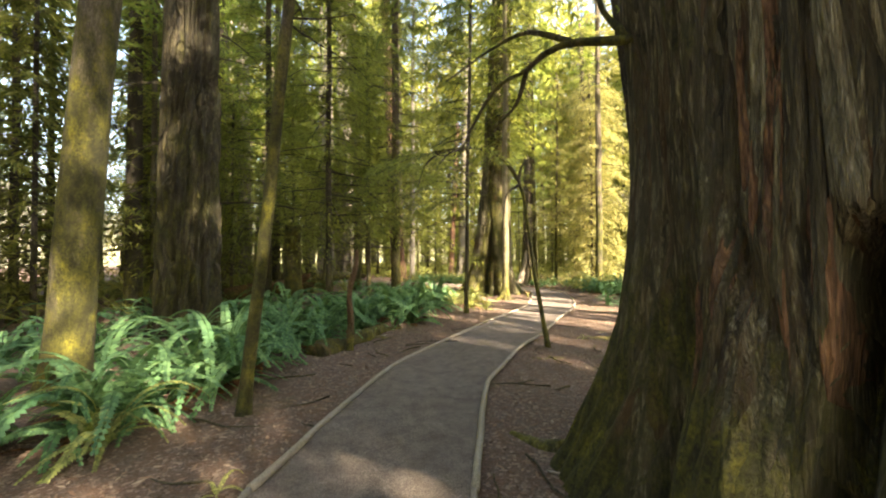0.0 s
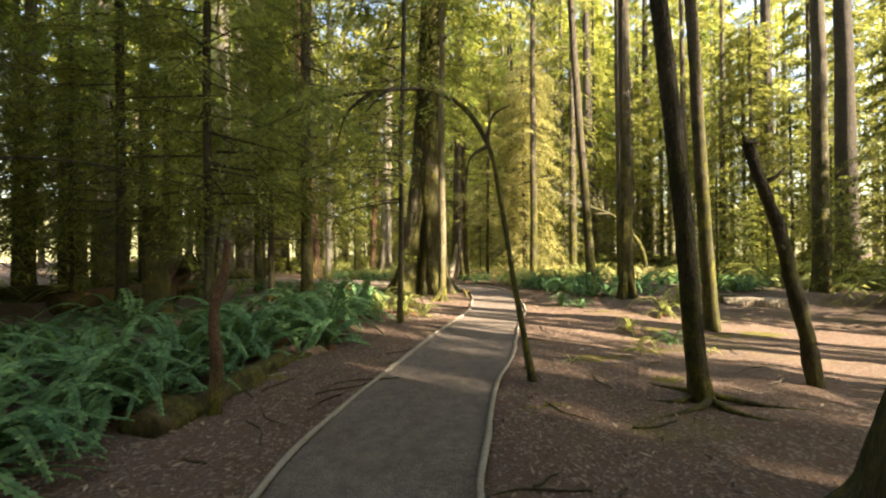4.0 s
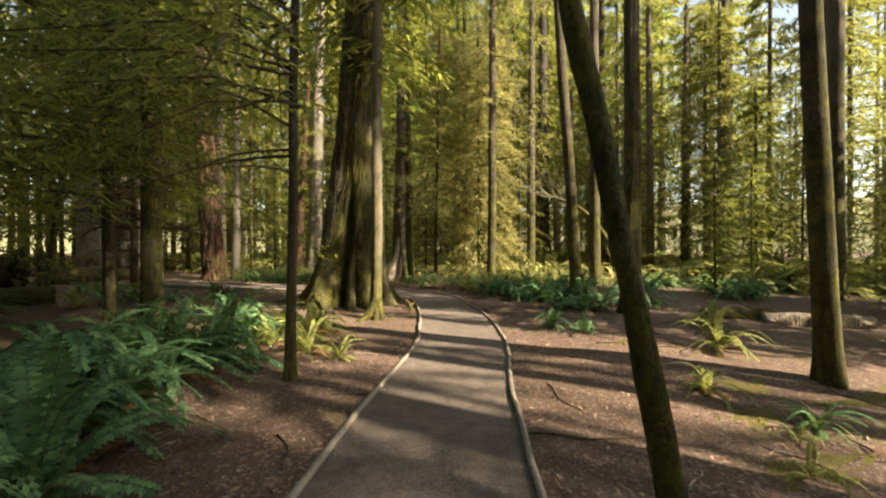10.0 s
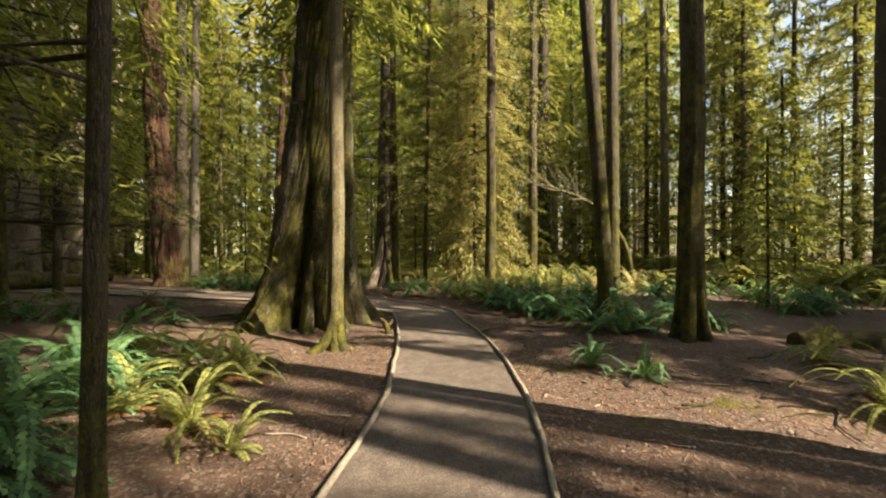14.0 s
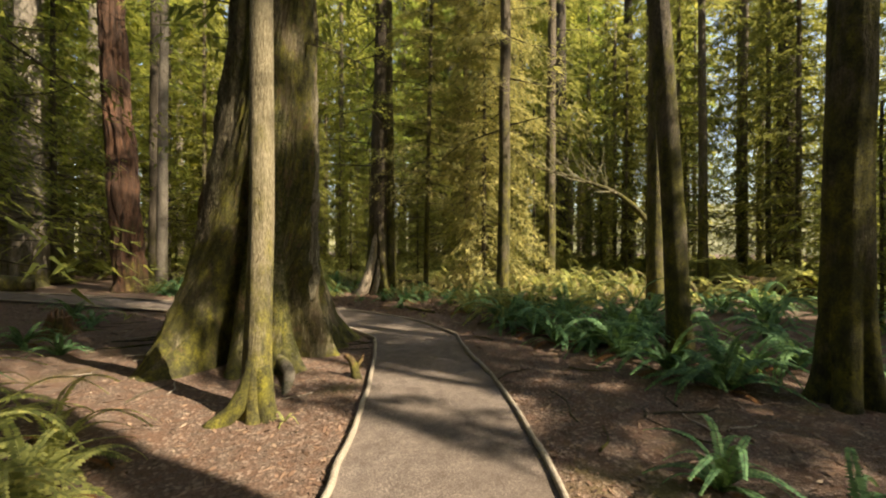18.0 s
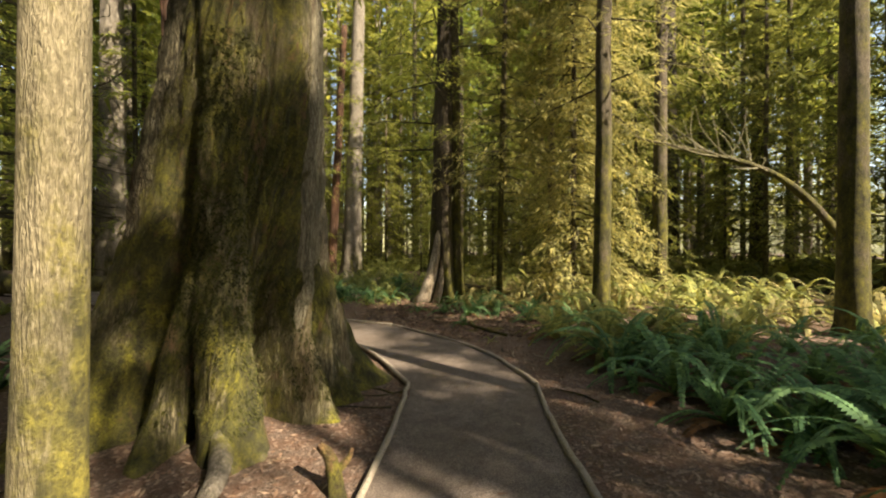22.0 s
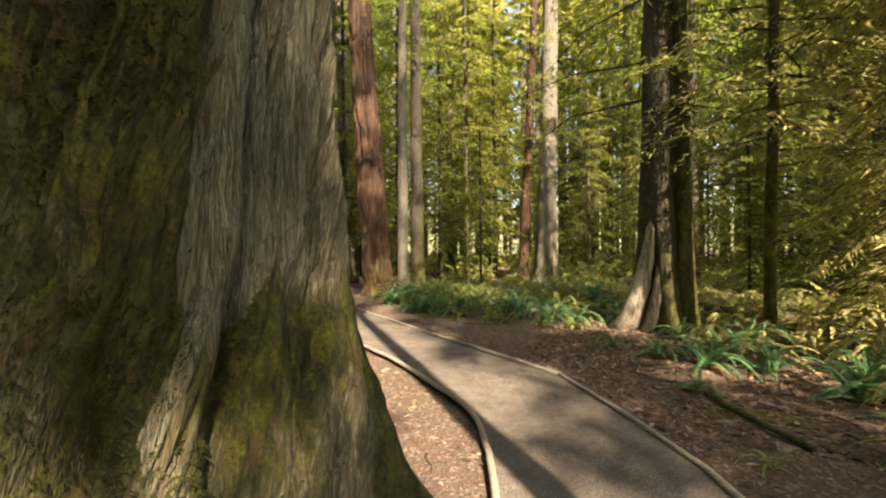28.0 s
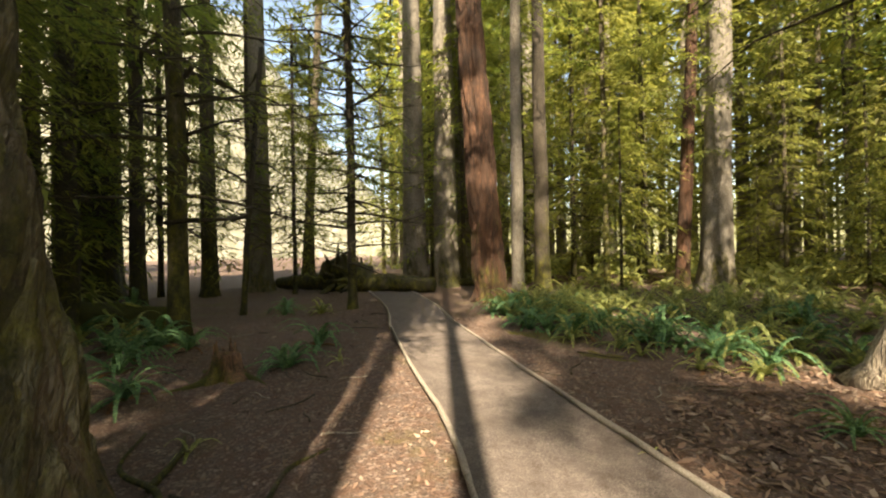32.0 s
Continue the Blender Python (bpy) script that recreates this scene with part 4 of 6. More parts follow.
for k, (pts, r0, r1) in enumerate([([(0.0, -0.02, 0.62), (-0.07, -0.04, 0.34), (-0.2, -0.06, 0.12), (-0.4, -0.09, -0.03)], 0.085, 0.075), ([(0.03, -0.03, 0.5), (0.07, -0.08, 0.22), (0.1, -0.13, -0.04)], 0.085, 0.08), ([(0.0, 0.04, 0.4), (-0.08, 0.16, 0.14), (-0.16, 0.32, -0.03)], 0.07, 0.05)]):
    s = Soup()
    s.add(*tube(curve(np.array(pts), 16), np.linspace(r0, r1, 16), 12, 0.16, 30 + k))
    part("root", s, BARK_MOSSY, LAST[0], "mossy forked root")
# mossy leaning tree, furrowed fir and the slim leaning sapling by the start
tree("alder_tree", "mossy trunk leaning over ferns beside the path", -4.28, 4.52, 0.42, 14, BARK_MOSSY, (0.083, 0), 0, 51, crown(52, 7, 14, 18, 2.4, sway=(0.083, 0)), LEAF_GOLD, sides=40, rings=70)
tree("fir_tree", "old fir with thick deeply furrowed bark and mossy patches", -5.2, 8.13, 1.08, 32, BARK_FIR, (0.01, 0), 0, 61, crown(62, 9, 30, 60, 3.8, leaf=0.3), LEAF_BLUE, sides=220, rings=260, flutes=0.10, ridge=0.085, fibre=34)
dead_parts(LAST[0], 63, 2.4, 7.5, 14, 2.6)
bark_plates(LAST[0], trunk_soup([(z, 0.54 * k) for z, k in PROFILE], 32, 220, 260, (0.01, 0), 0, 0.10, 6, 0.085, 61, 34, 0.25), 260, 220, BARK_FIR, np.random.default_rng(64), 240, (-1.7, 0.5), (0.15, 5.5), ((0.25, 0.8), (0.028, 0.075)), 0.05, 0.034)
tree("sapling", "slim bare leaning sapling with a swollen foot", -2.07, 4.14, 0.125, 9, BARK_MOSSY, (0.12, -0.02), 0, 71, crown(72, 5.5, 9, 12, 1.6, sway=(0.12, -0.02)), LEAF_HEMLOCK, dead=dead_limbs(73, 3.2, 5, 4, 1.3, (0.12, -0.02)), flutes=0.5, sides=28, rings=60)

# arching dead sapling over the path
th = thing("arched_sapling", "thin dark sapling bent in an arch over the path", "tree", 1.88, 7.19, 0)
s = Soup()
c = curve([(0, 0, -0.05), (-0.19, 0.10, 1.2), (-0.27, 0.26, 2.1), (-0.34, 0.42, 2.8), (-0.5, 0.5, 3.25), (-0.8, 0.56, 3.6), (-1.3, 0.65, 3.78), (-1.95, 0.8, 3.75), (-2.6, 1.0, 3.65), (-3.3, 1.3, 3.4)], 70)
s.add(*tube(c, np.interp(np.linspace(0, 1, 70), [0, 0.05, 0.5, 1], [0.062, 0.039, 0.031, 0.009]), 12, 0.2, 2))
bole = part("trunk", s, BARK_MOSSY, th)
for k, (b, e) in enumerate([((-0.42, 0.46, 3.0), (-0.70, 0.5, 2.45)), ((-1.3, 0.65, 3.78), (-2.0, 0.3, 3.3)), ((-1.9, 0.79, 3.75), (-2.4, 1.2, 3.1)), ((-0.42, 0.46, 3.05), (-0.1, 0.4, 3.55))]):
    b, e = np.array(b), np.array(e)
    s = Soup()
    s.add(*tube(curve([b, 0.5 * (b + e) + [-0.08, 0, 0.1], e], 10), np.linspace(0.03, 0.008, 10), 6, 0.2, k))
    part("twig", s, BARK_DARK, bole)
nd = Soup()
g = np.random.default_rng(5)
for i in range(16):
    k = int(g.uniform(38, 69))
    ax, v, q = spray(g, g.uniform(0.6, 1.3), 0.6, 0.1, 11, 9, 0.12)
    nd.add(rotz(v, g.uniform(0, 6.28)) + c[k], None, q)
part("crown", nd, LEAF_HEMLOCK, th)

# right of the path
tree("hemlock_tree", "dark slender trunk leaning with roots spreading on bare soil", 3.34, 6.19, 0.19, 13, BARK_DARK, (-0.088, 0.026), 0, 81, crown(82, 6.5, 13, 20, 2.2, sway=(-0.088, 0.026)), LEAF_HEMLOCK, sides=32, rings=70, flutes=0.45, flare_h=0.2)
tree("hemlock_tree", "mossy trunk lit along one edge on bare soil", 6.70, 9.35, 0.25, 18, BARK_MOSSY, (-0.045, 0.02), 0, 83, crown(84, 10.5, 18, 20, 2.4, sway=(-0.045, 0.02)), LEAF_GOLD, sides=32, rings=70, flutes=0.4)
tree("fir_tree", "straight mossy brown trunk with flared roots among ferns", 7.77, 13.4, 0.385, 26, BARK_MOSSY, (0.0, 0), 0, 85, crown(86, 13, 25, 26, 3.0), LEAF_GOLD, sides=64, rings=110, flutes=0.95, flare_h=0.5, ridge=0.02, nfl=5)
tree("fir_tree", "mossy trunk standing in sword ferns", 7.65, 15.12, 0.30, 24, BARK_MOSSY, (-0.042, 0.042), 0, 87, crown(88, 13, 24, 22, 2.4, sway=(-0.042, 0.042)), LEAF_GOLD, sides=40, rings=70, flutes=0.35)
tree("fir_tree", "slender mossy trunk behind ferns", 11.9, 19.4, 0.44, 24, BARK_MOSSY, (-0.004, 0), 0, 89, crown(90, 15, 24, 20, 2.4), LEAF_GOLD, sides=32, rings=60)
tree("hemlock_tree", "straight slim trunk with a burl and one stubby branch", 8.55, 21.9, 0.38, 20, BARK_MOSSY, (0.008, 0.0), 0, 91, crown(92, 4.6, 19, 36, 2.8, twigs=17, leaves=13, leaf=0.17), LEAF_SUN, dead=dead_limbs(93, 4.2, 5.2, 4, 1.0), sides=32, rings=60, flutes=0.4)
tree("alder_tree", "bright mossy trunk standing in sunlight", 15.6, 13.6, 0.5, 22, BARK_MOSSY, (0.0, 0), 0, 94, crown(95, 17, 22, 10, 1.6), LEAF_GOLD, sides=28, rings=50)


tree("hemlock_tree", "young hemlock with boughs coloured sunlit gold, hanging to the ferns", 9.15, 24.5, 0.16, 13, BARK_DARK, (0, 0), 0, 98, crown(99, 0.4, 12.6, 140, 2.3, leaf=0.2, twigs=17, leaves=13, droop=(0.45, 0.9), top=0.75), LEAF_SUN)

# left of the path
tree("hemlock_tree", "slim mossy hemlock with dark drooping boughs", -1.80, 15.25, 0.34, 14, BARK_MOSSY, (0, 0), 0, 101, crown(102, 2.8, 14, 90, 3.3, leaf=0.15, twigs=19, leaves=15), LEAF_HEMLOCK, sides=32, rings=60, flutes=0.5)
tree("sapling", "thin dark sapling with swollen mossy foot and long dead boughs", 0.66, 11.65, 0.115, 10, BARK_DARK, (0.02, 0), 0, 103, crown(104, 3.2, 10, 40, 2.6, spread_az=(1.7, 4.6), leaf=0.14, twigs=18, leaves=14), LEAF_HEMLOCK, flutes=0.6, sides=28, rings=60, flare_h=0.3)
dead_parts(LAST[0], 105, 2.4, 4.6, 10, 2.3, (0.02, 0), (2.0, 4.2))
tree("hemlock_tree", "understory hemlock with dense drooping green boughs", -3.6, 12.6, 0.2, 12, BARK_DARK, (0, 0), 0, 106, crown(107, 2.6, 12, 96, 3.4, leaf=0.15, twigs=19, leaves=15), LEAF_HEMLOCK)
tree("hemlock_tree", "shaded hemlock spreading low boughs over ferns", -6.4, 14.6, 0.24, 13, BARK_DARK, (0, 0), 0, 114, crown(115, 2.4, 13, 90, 3.4, leaf=0.15, twigs=19, leaves=15), LEAF_HEMLOCK)
tree("hemlock_tree", "slim hemlock with hanging boughs beside ferns", -3.3, 17.6, 0.2, 12, BARK_DARK, (0, 0), 0, 116, crown(117, 3.4, 12, 70, 3.0, leaf=0.15, twigs=19, leaves=15), LEAF_HEMLOCK)

# hollow cedar past the bend: two trunks grown together over a split
th = thing("cedar_tree", "hollow based cedar with pale split wood inside", "tree", 5.35, 25.3, -0.02)
prof = [(-0.2, 0.62), (0, 0.56), (0.5, 0.44), (1.2, 0.38), (3, 0.31), (8, 0.26), (16, 0.2), (24, 0.1)]


def split(A, Z):
    off = np.angle(np.exp(1j * (A - radians(255) + 0.16 * Z)))
    return -0.34 * np.exp(-np.abs(off / 0.42) ** 3) * np.clip((2.3 - Z) * 0.8, 0, 1) * np.clip(Z * 6 + 1, 0, 1)


part("trunk", trunk_soup(prof, 22, 120, 130, (0.015, 0), 0, 0.3, 6, 0.03, 121, 22, 0.6, carve=split), BARK_DARK, th)
o = part("stem", trunk_soup([(z, 0.42 * q) for z, q in prof], 18, 48, 90, (-0.012, 0), 0, 0.3, 5, 0.02, 131, 16, 0.4), BARK_MOSSY, th, "slim mossy second stem")
o.location = (0.50, -0.12, 0)
for k, (x0, x1, w) in enumerate([(-0.75, 0.0, 0.16), (-0.25, 0.12, 0.09), (0.05, 0.2, 0.06)]):
    s = Soup()
    u = np.linspace(0, 1, 12)
    p = np.stack([x0 + (x1 - x0) * np.sqrt(u), -0.30 + 0.15 * u, -0.05 + (2.6 - 0.4 * k) * u], 1)
    s.add(*tube(p, w * (1.25 - 0.75 * u), 8, 0.25, 140 + k))
    part("split_wood", s, WOOD_PALE, th, "pale weathered strip of split wood")
n, l = crown(122, 4.2, 20, 64, 3.4, twigs=18, leaves=15, leaf=0.14)
part("crown", n, LEAF_HEMLOCK, th)
tagged(part("branchwork", l, TWIG, th), kind="stuff")

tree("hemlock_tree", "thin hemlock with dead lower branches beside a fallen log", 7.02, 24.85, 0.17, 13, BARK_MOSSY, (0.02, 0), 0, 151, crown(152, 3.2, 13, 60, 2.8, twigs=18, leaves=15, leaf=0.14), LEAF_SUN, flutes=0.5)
dead_parts(LAST[0], 153, 1.9, 5.0, 16, 1.7, (0.02, 0))
tree("cedar_tree", "tall leaning cedar with red brown peeling bark", -3.2, 29.0, 0.98, 28, BARK_RED, (-0.045, -0.03), 0, 161, crown(162, 11, 28, 26, 3.0, sway=(-0.045, -0.03)), LEAF_BLUE, sides=110, rings=160, ridge=0.10, fibre=16, flutes=0.25)
tree("hemlock_tree", "slim crooked trunk with a sunlit side", -2.25, 29.1, 0.38, 22, BARK_GREY, (0.008, 0), 0, 163, crown(164, 9, 22, 22, 2.4), LEAF_HEMLOCK, flutes=0.3)
tree("fir_tree", "straight dark trunk at the edge of the path", -3.6, 33.2, 0.62, 26, BARK_DARK, (0, 0), 0, 165, crown(166, 9, 26, 24, 2.8), LEAF_BLUE)
tree("fir_tree", "very tall pale grey trunk by the path", -7.6, 31.9, 1.1, 34, BARK_GREY, (0.0, 0), 0, 167, crown(168, 14, 34, 26, 3.4), LEAF_BLUE, sides=48, rings=80, ridge=0.03)
tree("hemlock_tree", "young hemlock with many bare horizontal branches", -5.3, 25.25, 0.25, 15, BARK_DARK, (0.0, 0), 0, 169, crown(170, 3.5, 15, 44, 2.0), LEAF_HEMLOCK)
dead_parts(LAST[0], 171, 1.3, 8.5, 56, 2.5, thick=1.7, curl=0.22)
tree("hemlock_tree", "mossy trunk with ferns round its foot", -4.45, 20.8, 0.34, 18, BARK_MOSSY, (-0.015, 0), 0, 172, crown(173, 3.4, 18, 46, 3.4, twigs=18, leaves=13, leaf=0.14), LEAF_HEMLOCK, flutes=0.6, sides=32, rings=60)
dead_parts(LAST[0], 174, 2.0, 6.0, 18, 3.6, (-0.015, 0), thick=1.6, curl=0.1)
tree("fir_tree", "massive dark trunk with a pale bark patch", -15.8, 20.9, 1.7, 34, BARK_DARK, (0, 0), 0, 175, crown(176, 2.6, 30, 50, 4.2, leaf=0.3), LEAF_BLUE, dead=dead_limbs(177, 2, 7, 14, 2.8), sides=60, rings=80, ridge=0.05)
tree("hemlock_tree", "slim brown trunk in the shade", -11.6, 19.2, 0.4, 20, BARK_MOSSY, (0.01, 0), 0, 178, crown(179, 3, 20, 34, 2.8), LEAF_BLUE, dead=dead_limbs(180, 2, 7, 10, 2.0))
tree("alder_tree", "slender leaning mossy trunk before the bright hillside", -13.4, 28.3, 0.45, 22, BARK_MOSSY, (0.07, 0.03), 0, 181, crown(190, 4.5, 22, 26, 2.8, sway=(0.07, 0.03)), LEAF_BLUE, dead=dead_limbs(191, 2, 7, 14, 1.8, (0.07, 0.03)))
tree("dead_tree", "crooked bare dead sapling", -6.9, 22.9, 0.14, 7, BARK_DARK, (0.06, 0.04), 0.3, 182, flutes=0.4)
dead_parts(LAST[0], 183, 2, 6.5, 18, 1.4, (0.06, 0.04), thick=1.7)
tree("dead_tree", "thin bare trunk before the hillside", -13.3, 25.7, 0.3, 16, BARK_DARK, (0.0, 0), 0, 184, dead=dead_limbs(185, 2, 12, 24, 2.0))
# pale weathered cedar in the sunny fern bed
tree("cedar_tree", "pale weathered cedar with reddish hollow in sun", 1.75, 36.5, 1.0, 22, BARK_GREY, (0.03, 0), 0, 186, crown(187, 5.5, 21, 26, 3.6), LEAF_GOLD, flutes=0.5, sides=40, rings=60, flare_h=0.8)
tree("cedar_tree", "reddish cedar trunk leaning against a pale one", 0.7, 36.3, 0.5, 14, BARK_RED, (0.05, 0), 0, 188, crown(189, 5, 14, 24, 3.0), LEAF_HEMLOCK, flutes=0.5)
for k, (x, y, d, h, mt) in enumerate([(-12.9, 26.0, 0.9, 32, BARK_GREY), (-13.2, 24.1, 0.6, 26, BARK_MOSSY), (-9.1, 31.4, 1.1, 34, BARK_GREY), (-8.6, 34.4, 1.2, 34, BARK_GREY),
                                     (-11.8, 39.3, 1.1, 34, BARK_GREY), (-9.8, 42.8, 1.3, 36, BARK_GREY), (19.9, 24.1, 0.42, 22, BARK_MOSSY), (20.5, 16.0, 0.8, 28, BARK_DARK), (22.9, 24.4, 0.4, 22, BARK_MOSSY), (27.5, 25.2, 1.0, 30, BARK_DARK),
                                     (18.0, 32.0, 1.0, 30, BARK_DARK), (23.9, 32.6, 0.9, 30, BARK_DARK), (16.2, 47.0, 1.0, 32, BARK_GREY), (17.5, 45.3, 0.8, 30, BARK_GREY), (9.8, 27.5, 0.3, 18, BARK_DARK), (-15.7, 20, 0.4, 24, BARK_MOSSY),
                                     (-19.3, 22, 0.9, 30, BARK_DARK), (-21.4, 17, 0.8, 30, BARK_DARK), (13.4, 26.5, 0.5, 24, BARK_MOSSY)]):
    # right of x = 0 the crowns take the sunlit needle colour
    tree("fir_tree", "straight %s trunk among the forest trees" % ("grey" if mt in (BARK_GREY, BARK_PALE) else "mossy" if mt is BARK_MOSSY else "dark brown"), x, y, d, h, mt, (rng.uniform(-0.012, 0.012), 0), 0, 200 + k,
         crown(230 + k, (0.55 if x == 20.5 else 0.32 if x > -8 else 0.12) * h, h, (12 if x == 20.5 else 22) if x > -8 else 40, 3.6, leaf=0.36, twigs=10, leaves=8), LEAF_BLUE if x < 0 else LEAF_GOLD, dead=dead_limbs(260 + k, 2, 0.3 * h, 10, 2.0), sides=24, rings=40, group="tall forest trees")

# ---- the wood around: a few models, copied ----
MODELS = []
for k, (nm, lb, d, h, mt, cr, lf, dd) in enumerate([
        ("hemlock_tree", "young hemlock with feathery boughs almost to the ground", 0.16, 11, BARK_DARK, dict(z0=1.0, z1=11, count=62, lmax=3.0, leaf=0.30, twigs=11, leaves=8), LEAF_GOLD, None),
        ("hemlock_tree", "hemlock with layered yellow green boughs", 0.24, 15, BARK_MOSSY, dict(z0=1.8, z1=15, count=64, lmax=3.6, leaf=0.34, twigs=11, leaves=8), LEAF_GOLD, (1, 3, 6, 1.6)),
        ("hemlock_tree", "shaded hemlock with drooping green boughs", 0.22, 14, BARK_DARK, dict(z0=2.2, z1=14, count=60, lmax=3.4, leaf=0.32, twigs=11, leaves=8), LEAF_HEMLOCK, (1, 4, 6, 1.8)),
        ("fir_tree", "tall fir with high crown and dead lower branches", 0.55, 30, BARK_DARK, dict(z0=9, z1=30, count=54, lmax=4.2, leaf=0.46, twigs=11, leaves=8), LEAF_BLUE, (2, 9, 9, 2.2)),
        ("fir_tree", "tall mossy trunk with a high spreading crown", 0.4, 26, BARK_MOSSY, dict(z0=8, z1=26, count=50, lmax=4.0, leaf=0.46, twigs=11, leaves=8), LEAF_HEMLOCK, (2, 8, 8, 2.0)),
        ("hemlock_tree", "small hemlock sapling with soft boughs", 0.07, 5, BARK_DARK, dict(z0=0.5, z1=5, count=34, lmax=1.5, leaf=0.2, twigs=9, leaves=7), LEAF_HEMLOCK, None),
        ("fir_tree", "unseen canopy fir with a broad dense crown, added for shade", 0.6, 32, BARK_DARK, dict(z0=9, z1=32, count=62, lmax=4.6, leaf=1.05, twigs=8, leaves=6), LEAF_BLUE, None)]):
    th = thing(nm, lb, "tree", 0, 0, 0, group="trees of the surrounding wood")
    part("trunk", trunk_soup([(z, d / 2 * q) for z, q in PROFILE], h, 12, 18, (0.004, 0), 0, 0.35, 6, 0.01, 300 + k, 14, 0.25), mt, th)
    n, l = crown(310 + k, r=d / 2, **cr)
    part("crown", n, lf, th)
    tagged(part("branchwork", l, TWIG, th), kind="stuff")
    if dd:
        tagged(part("dead_branchwork", dead_limbs(320 + k, dd[0], dd[1], dd[2], dd[3]), TWIG, th), kind="stuff")
    MODELS.append(th)

PATH_PTS = np.array([(r[1], r[2]) for r in ROWS[::4]])
# places on the ground that the sun reaches through gaps in the canopy: x, y, radius
GAPS = [(6.2, 10.6, 0.5), (4.4, 11.9, 0.4), (2.3, 14.8, 0.3), (10.5, 21.5, 1.4), (13, 24, 1.6), (8.2, 23.0, 1.0), (9.2, 20.4, 1.0), (12.2, 20.6, 1.2), (14.5, 26.5, 1.6), (11.5, 24.5, 1.4), (7.0, 25.4, 0.8), (2.0, 21.0, 0.3), (0.2, 23.4, 0.3), (1.6, 36, 0.8)]
cot = 1 / math.tan(SUN_EL)


def shades_gap(x, y, h, z0, R):
    """Whether a crown from z0 to h of radius R stands between the sun and one of the gaps."""
    for px, py, pr in GAPS:
        dx, dy = x - px, y - py
        along = dx * SUN_DIR.x + dy * SUN_DIR.y
        across = abs(dx * SUN_DIR.y - dy * SUN_DIR.x)
        z = along / cot
        if along > 0 and across < R * 0.5 + pr and z0 - 1 < z < h:
            return True
    return False


def opening(x, y):
    """The open river flat beyond the last trees, before the pale hillside."""
    return x < -7 and 139 < math.degrees(math.atan2(y - 18.0, x - 4.2))


def clear_of_plan(x, y, model):
    """Whether a copied tree may stand here: off the path, the bare ground, the fern beds and the glade."""
    gap = float(path_gap(x, y)[0])
    low = model in (0, 1, 2, 5)
    if x < -11 and opening(x, y):
        return False
    if gap < (3.6 if low else 3.0):
        return False
    if 0 < x < 15.5 and 3 < y < 15 and x < 5.0 + 0.85 * y:
        return False
    if 4 < x < 12.5 and 14 < y < 26:
        return False
    if -9 < x < 2 and 2 < y < 17:
        return False
    if -9 < x < 2 and 17 <= y < 30 and low:
        return False
    if 6.9 < x < 15 and 26 <= y < 31 and low:
        return False
    if -6 < x < 7 and 22 < y < 33:
        return False
    if math.hypot(x - 2.74, y - 2.28) < 4.5 or -5 < x < 8 and -6 < y < 1:
        return False
    return True


placed, tries = [], 0
KEPT = [(o.location.x, o.location.y) for o in scene.objects if o.parent is None and o.get("category") == "tree"]
g = np.random.default_rng(77)
# canopy added out of view, sunward: across and along the sun's direction, width, height
# unseen trees, placed so their crowns shade chosen ground
for cr, al, sw, sh in [(-0.6, 20, 0.85, 1.6), (18, 8, 0.8, 0.5), (14.42, 4, 0.18, 0.8), (6.6, 30, 0.45, 1.25), (8.4, 2.5, 0.45, 1.0), (6, 4, 0.85, 1.25), (6.3, 20, 0.3, 1.0), (3, 16, 0.85, 1.0), (8.7, 10, 0.3, 1.6),
                       (12.75, 2.5, 0.2, 0.31), (18.3, 16, 0.65, 1.25), (6.6, 16, 0.3, 1.0), (6.3, 10, 0.45, 1.6), (-5, 11, 0.8, 1.0), (10.35, 12, 0.22, 0.5), (7.9, 10, 0.25, 0.5), (8.25, 14, 0.36, 1.0), (4.6, 12, 0.3, 0.8), (2.0, 12, 0.5, 0.9)]:
    x, y = SUN_DIR.x * al - SUN_DIR.y * cr, SUN_DIR.y * al + SUN_DIR.x * cr
    m = pose(x, y, gz(x, y) - 0.05, 0, 0, 40 * cr) @ Matrix.Diagonal((sw, sw, sh, 1))
    if cr == -0.6:
        MODELS[6].matrix_basis = m
    else:
        copy_thing(MODELS[6], m)
    placed.append((x, y))

# unseen tall bare stems added for shadow stripes; crowns begin high up
for k, (cr, al, d) in enumerate([(10.35, 8, 0.3), (7.95, 8, 0.3), (9.9, 4, 0.42), (10.95, 6, 0.42), (7.95, 6, 0.42), (5.2, 7, 0.5), (2.4, 6, 0.5)]):
    x, y = SUN_DIR.x * al - SUN_DIR.y * cr, SUN_DIR.y * al + SUN_DIR.x * cr
    tree("fir_tree", "unseen tall bare stem with a small high crown, added for shade", x, y, d, 32, BARK_DARK, (0, 0), 0, 280 + k, crown(290 + k, 23, 32, 40, 3.6, leaf=0.5, twigs=9, leaves=7, top=0.45), LEAF_BLUE, sides=14, rings=24, group="tall forest trees")
    placed.append((x, y))
# unseen stem added so its top shades the bend cedar's middle
x, y = SUN_DIR.x * 4 - SUN_DIR.y * 13.75, SUN_DIR.y * 4 + SUN_DIR.x * 13.75
tree("hemlock_tree", "unseen slim stem with a bushy top, added for shade", x, y, 0.24, 15.6, BARK_DARK, (0, 0), 0, 298, crown(299, 13.75, 15.5, 22, 1.4, leaf=0.26, twigs=12, leaves=9, droop=(0.1, 0.25)), LEAF_HEMLOCK, sides=14, rings=24)
placed.append((x, y))
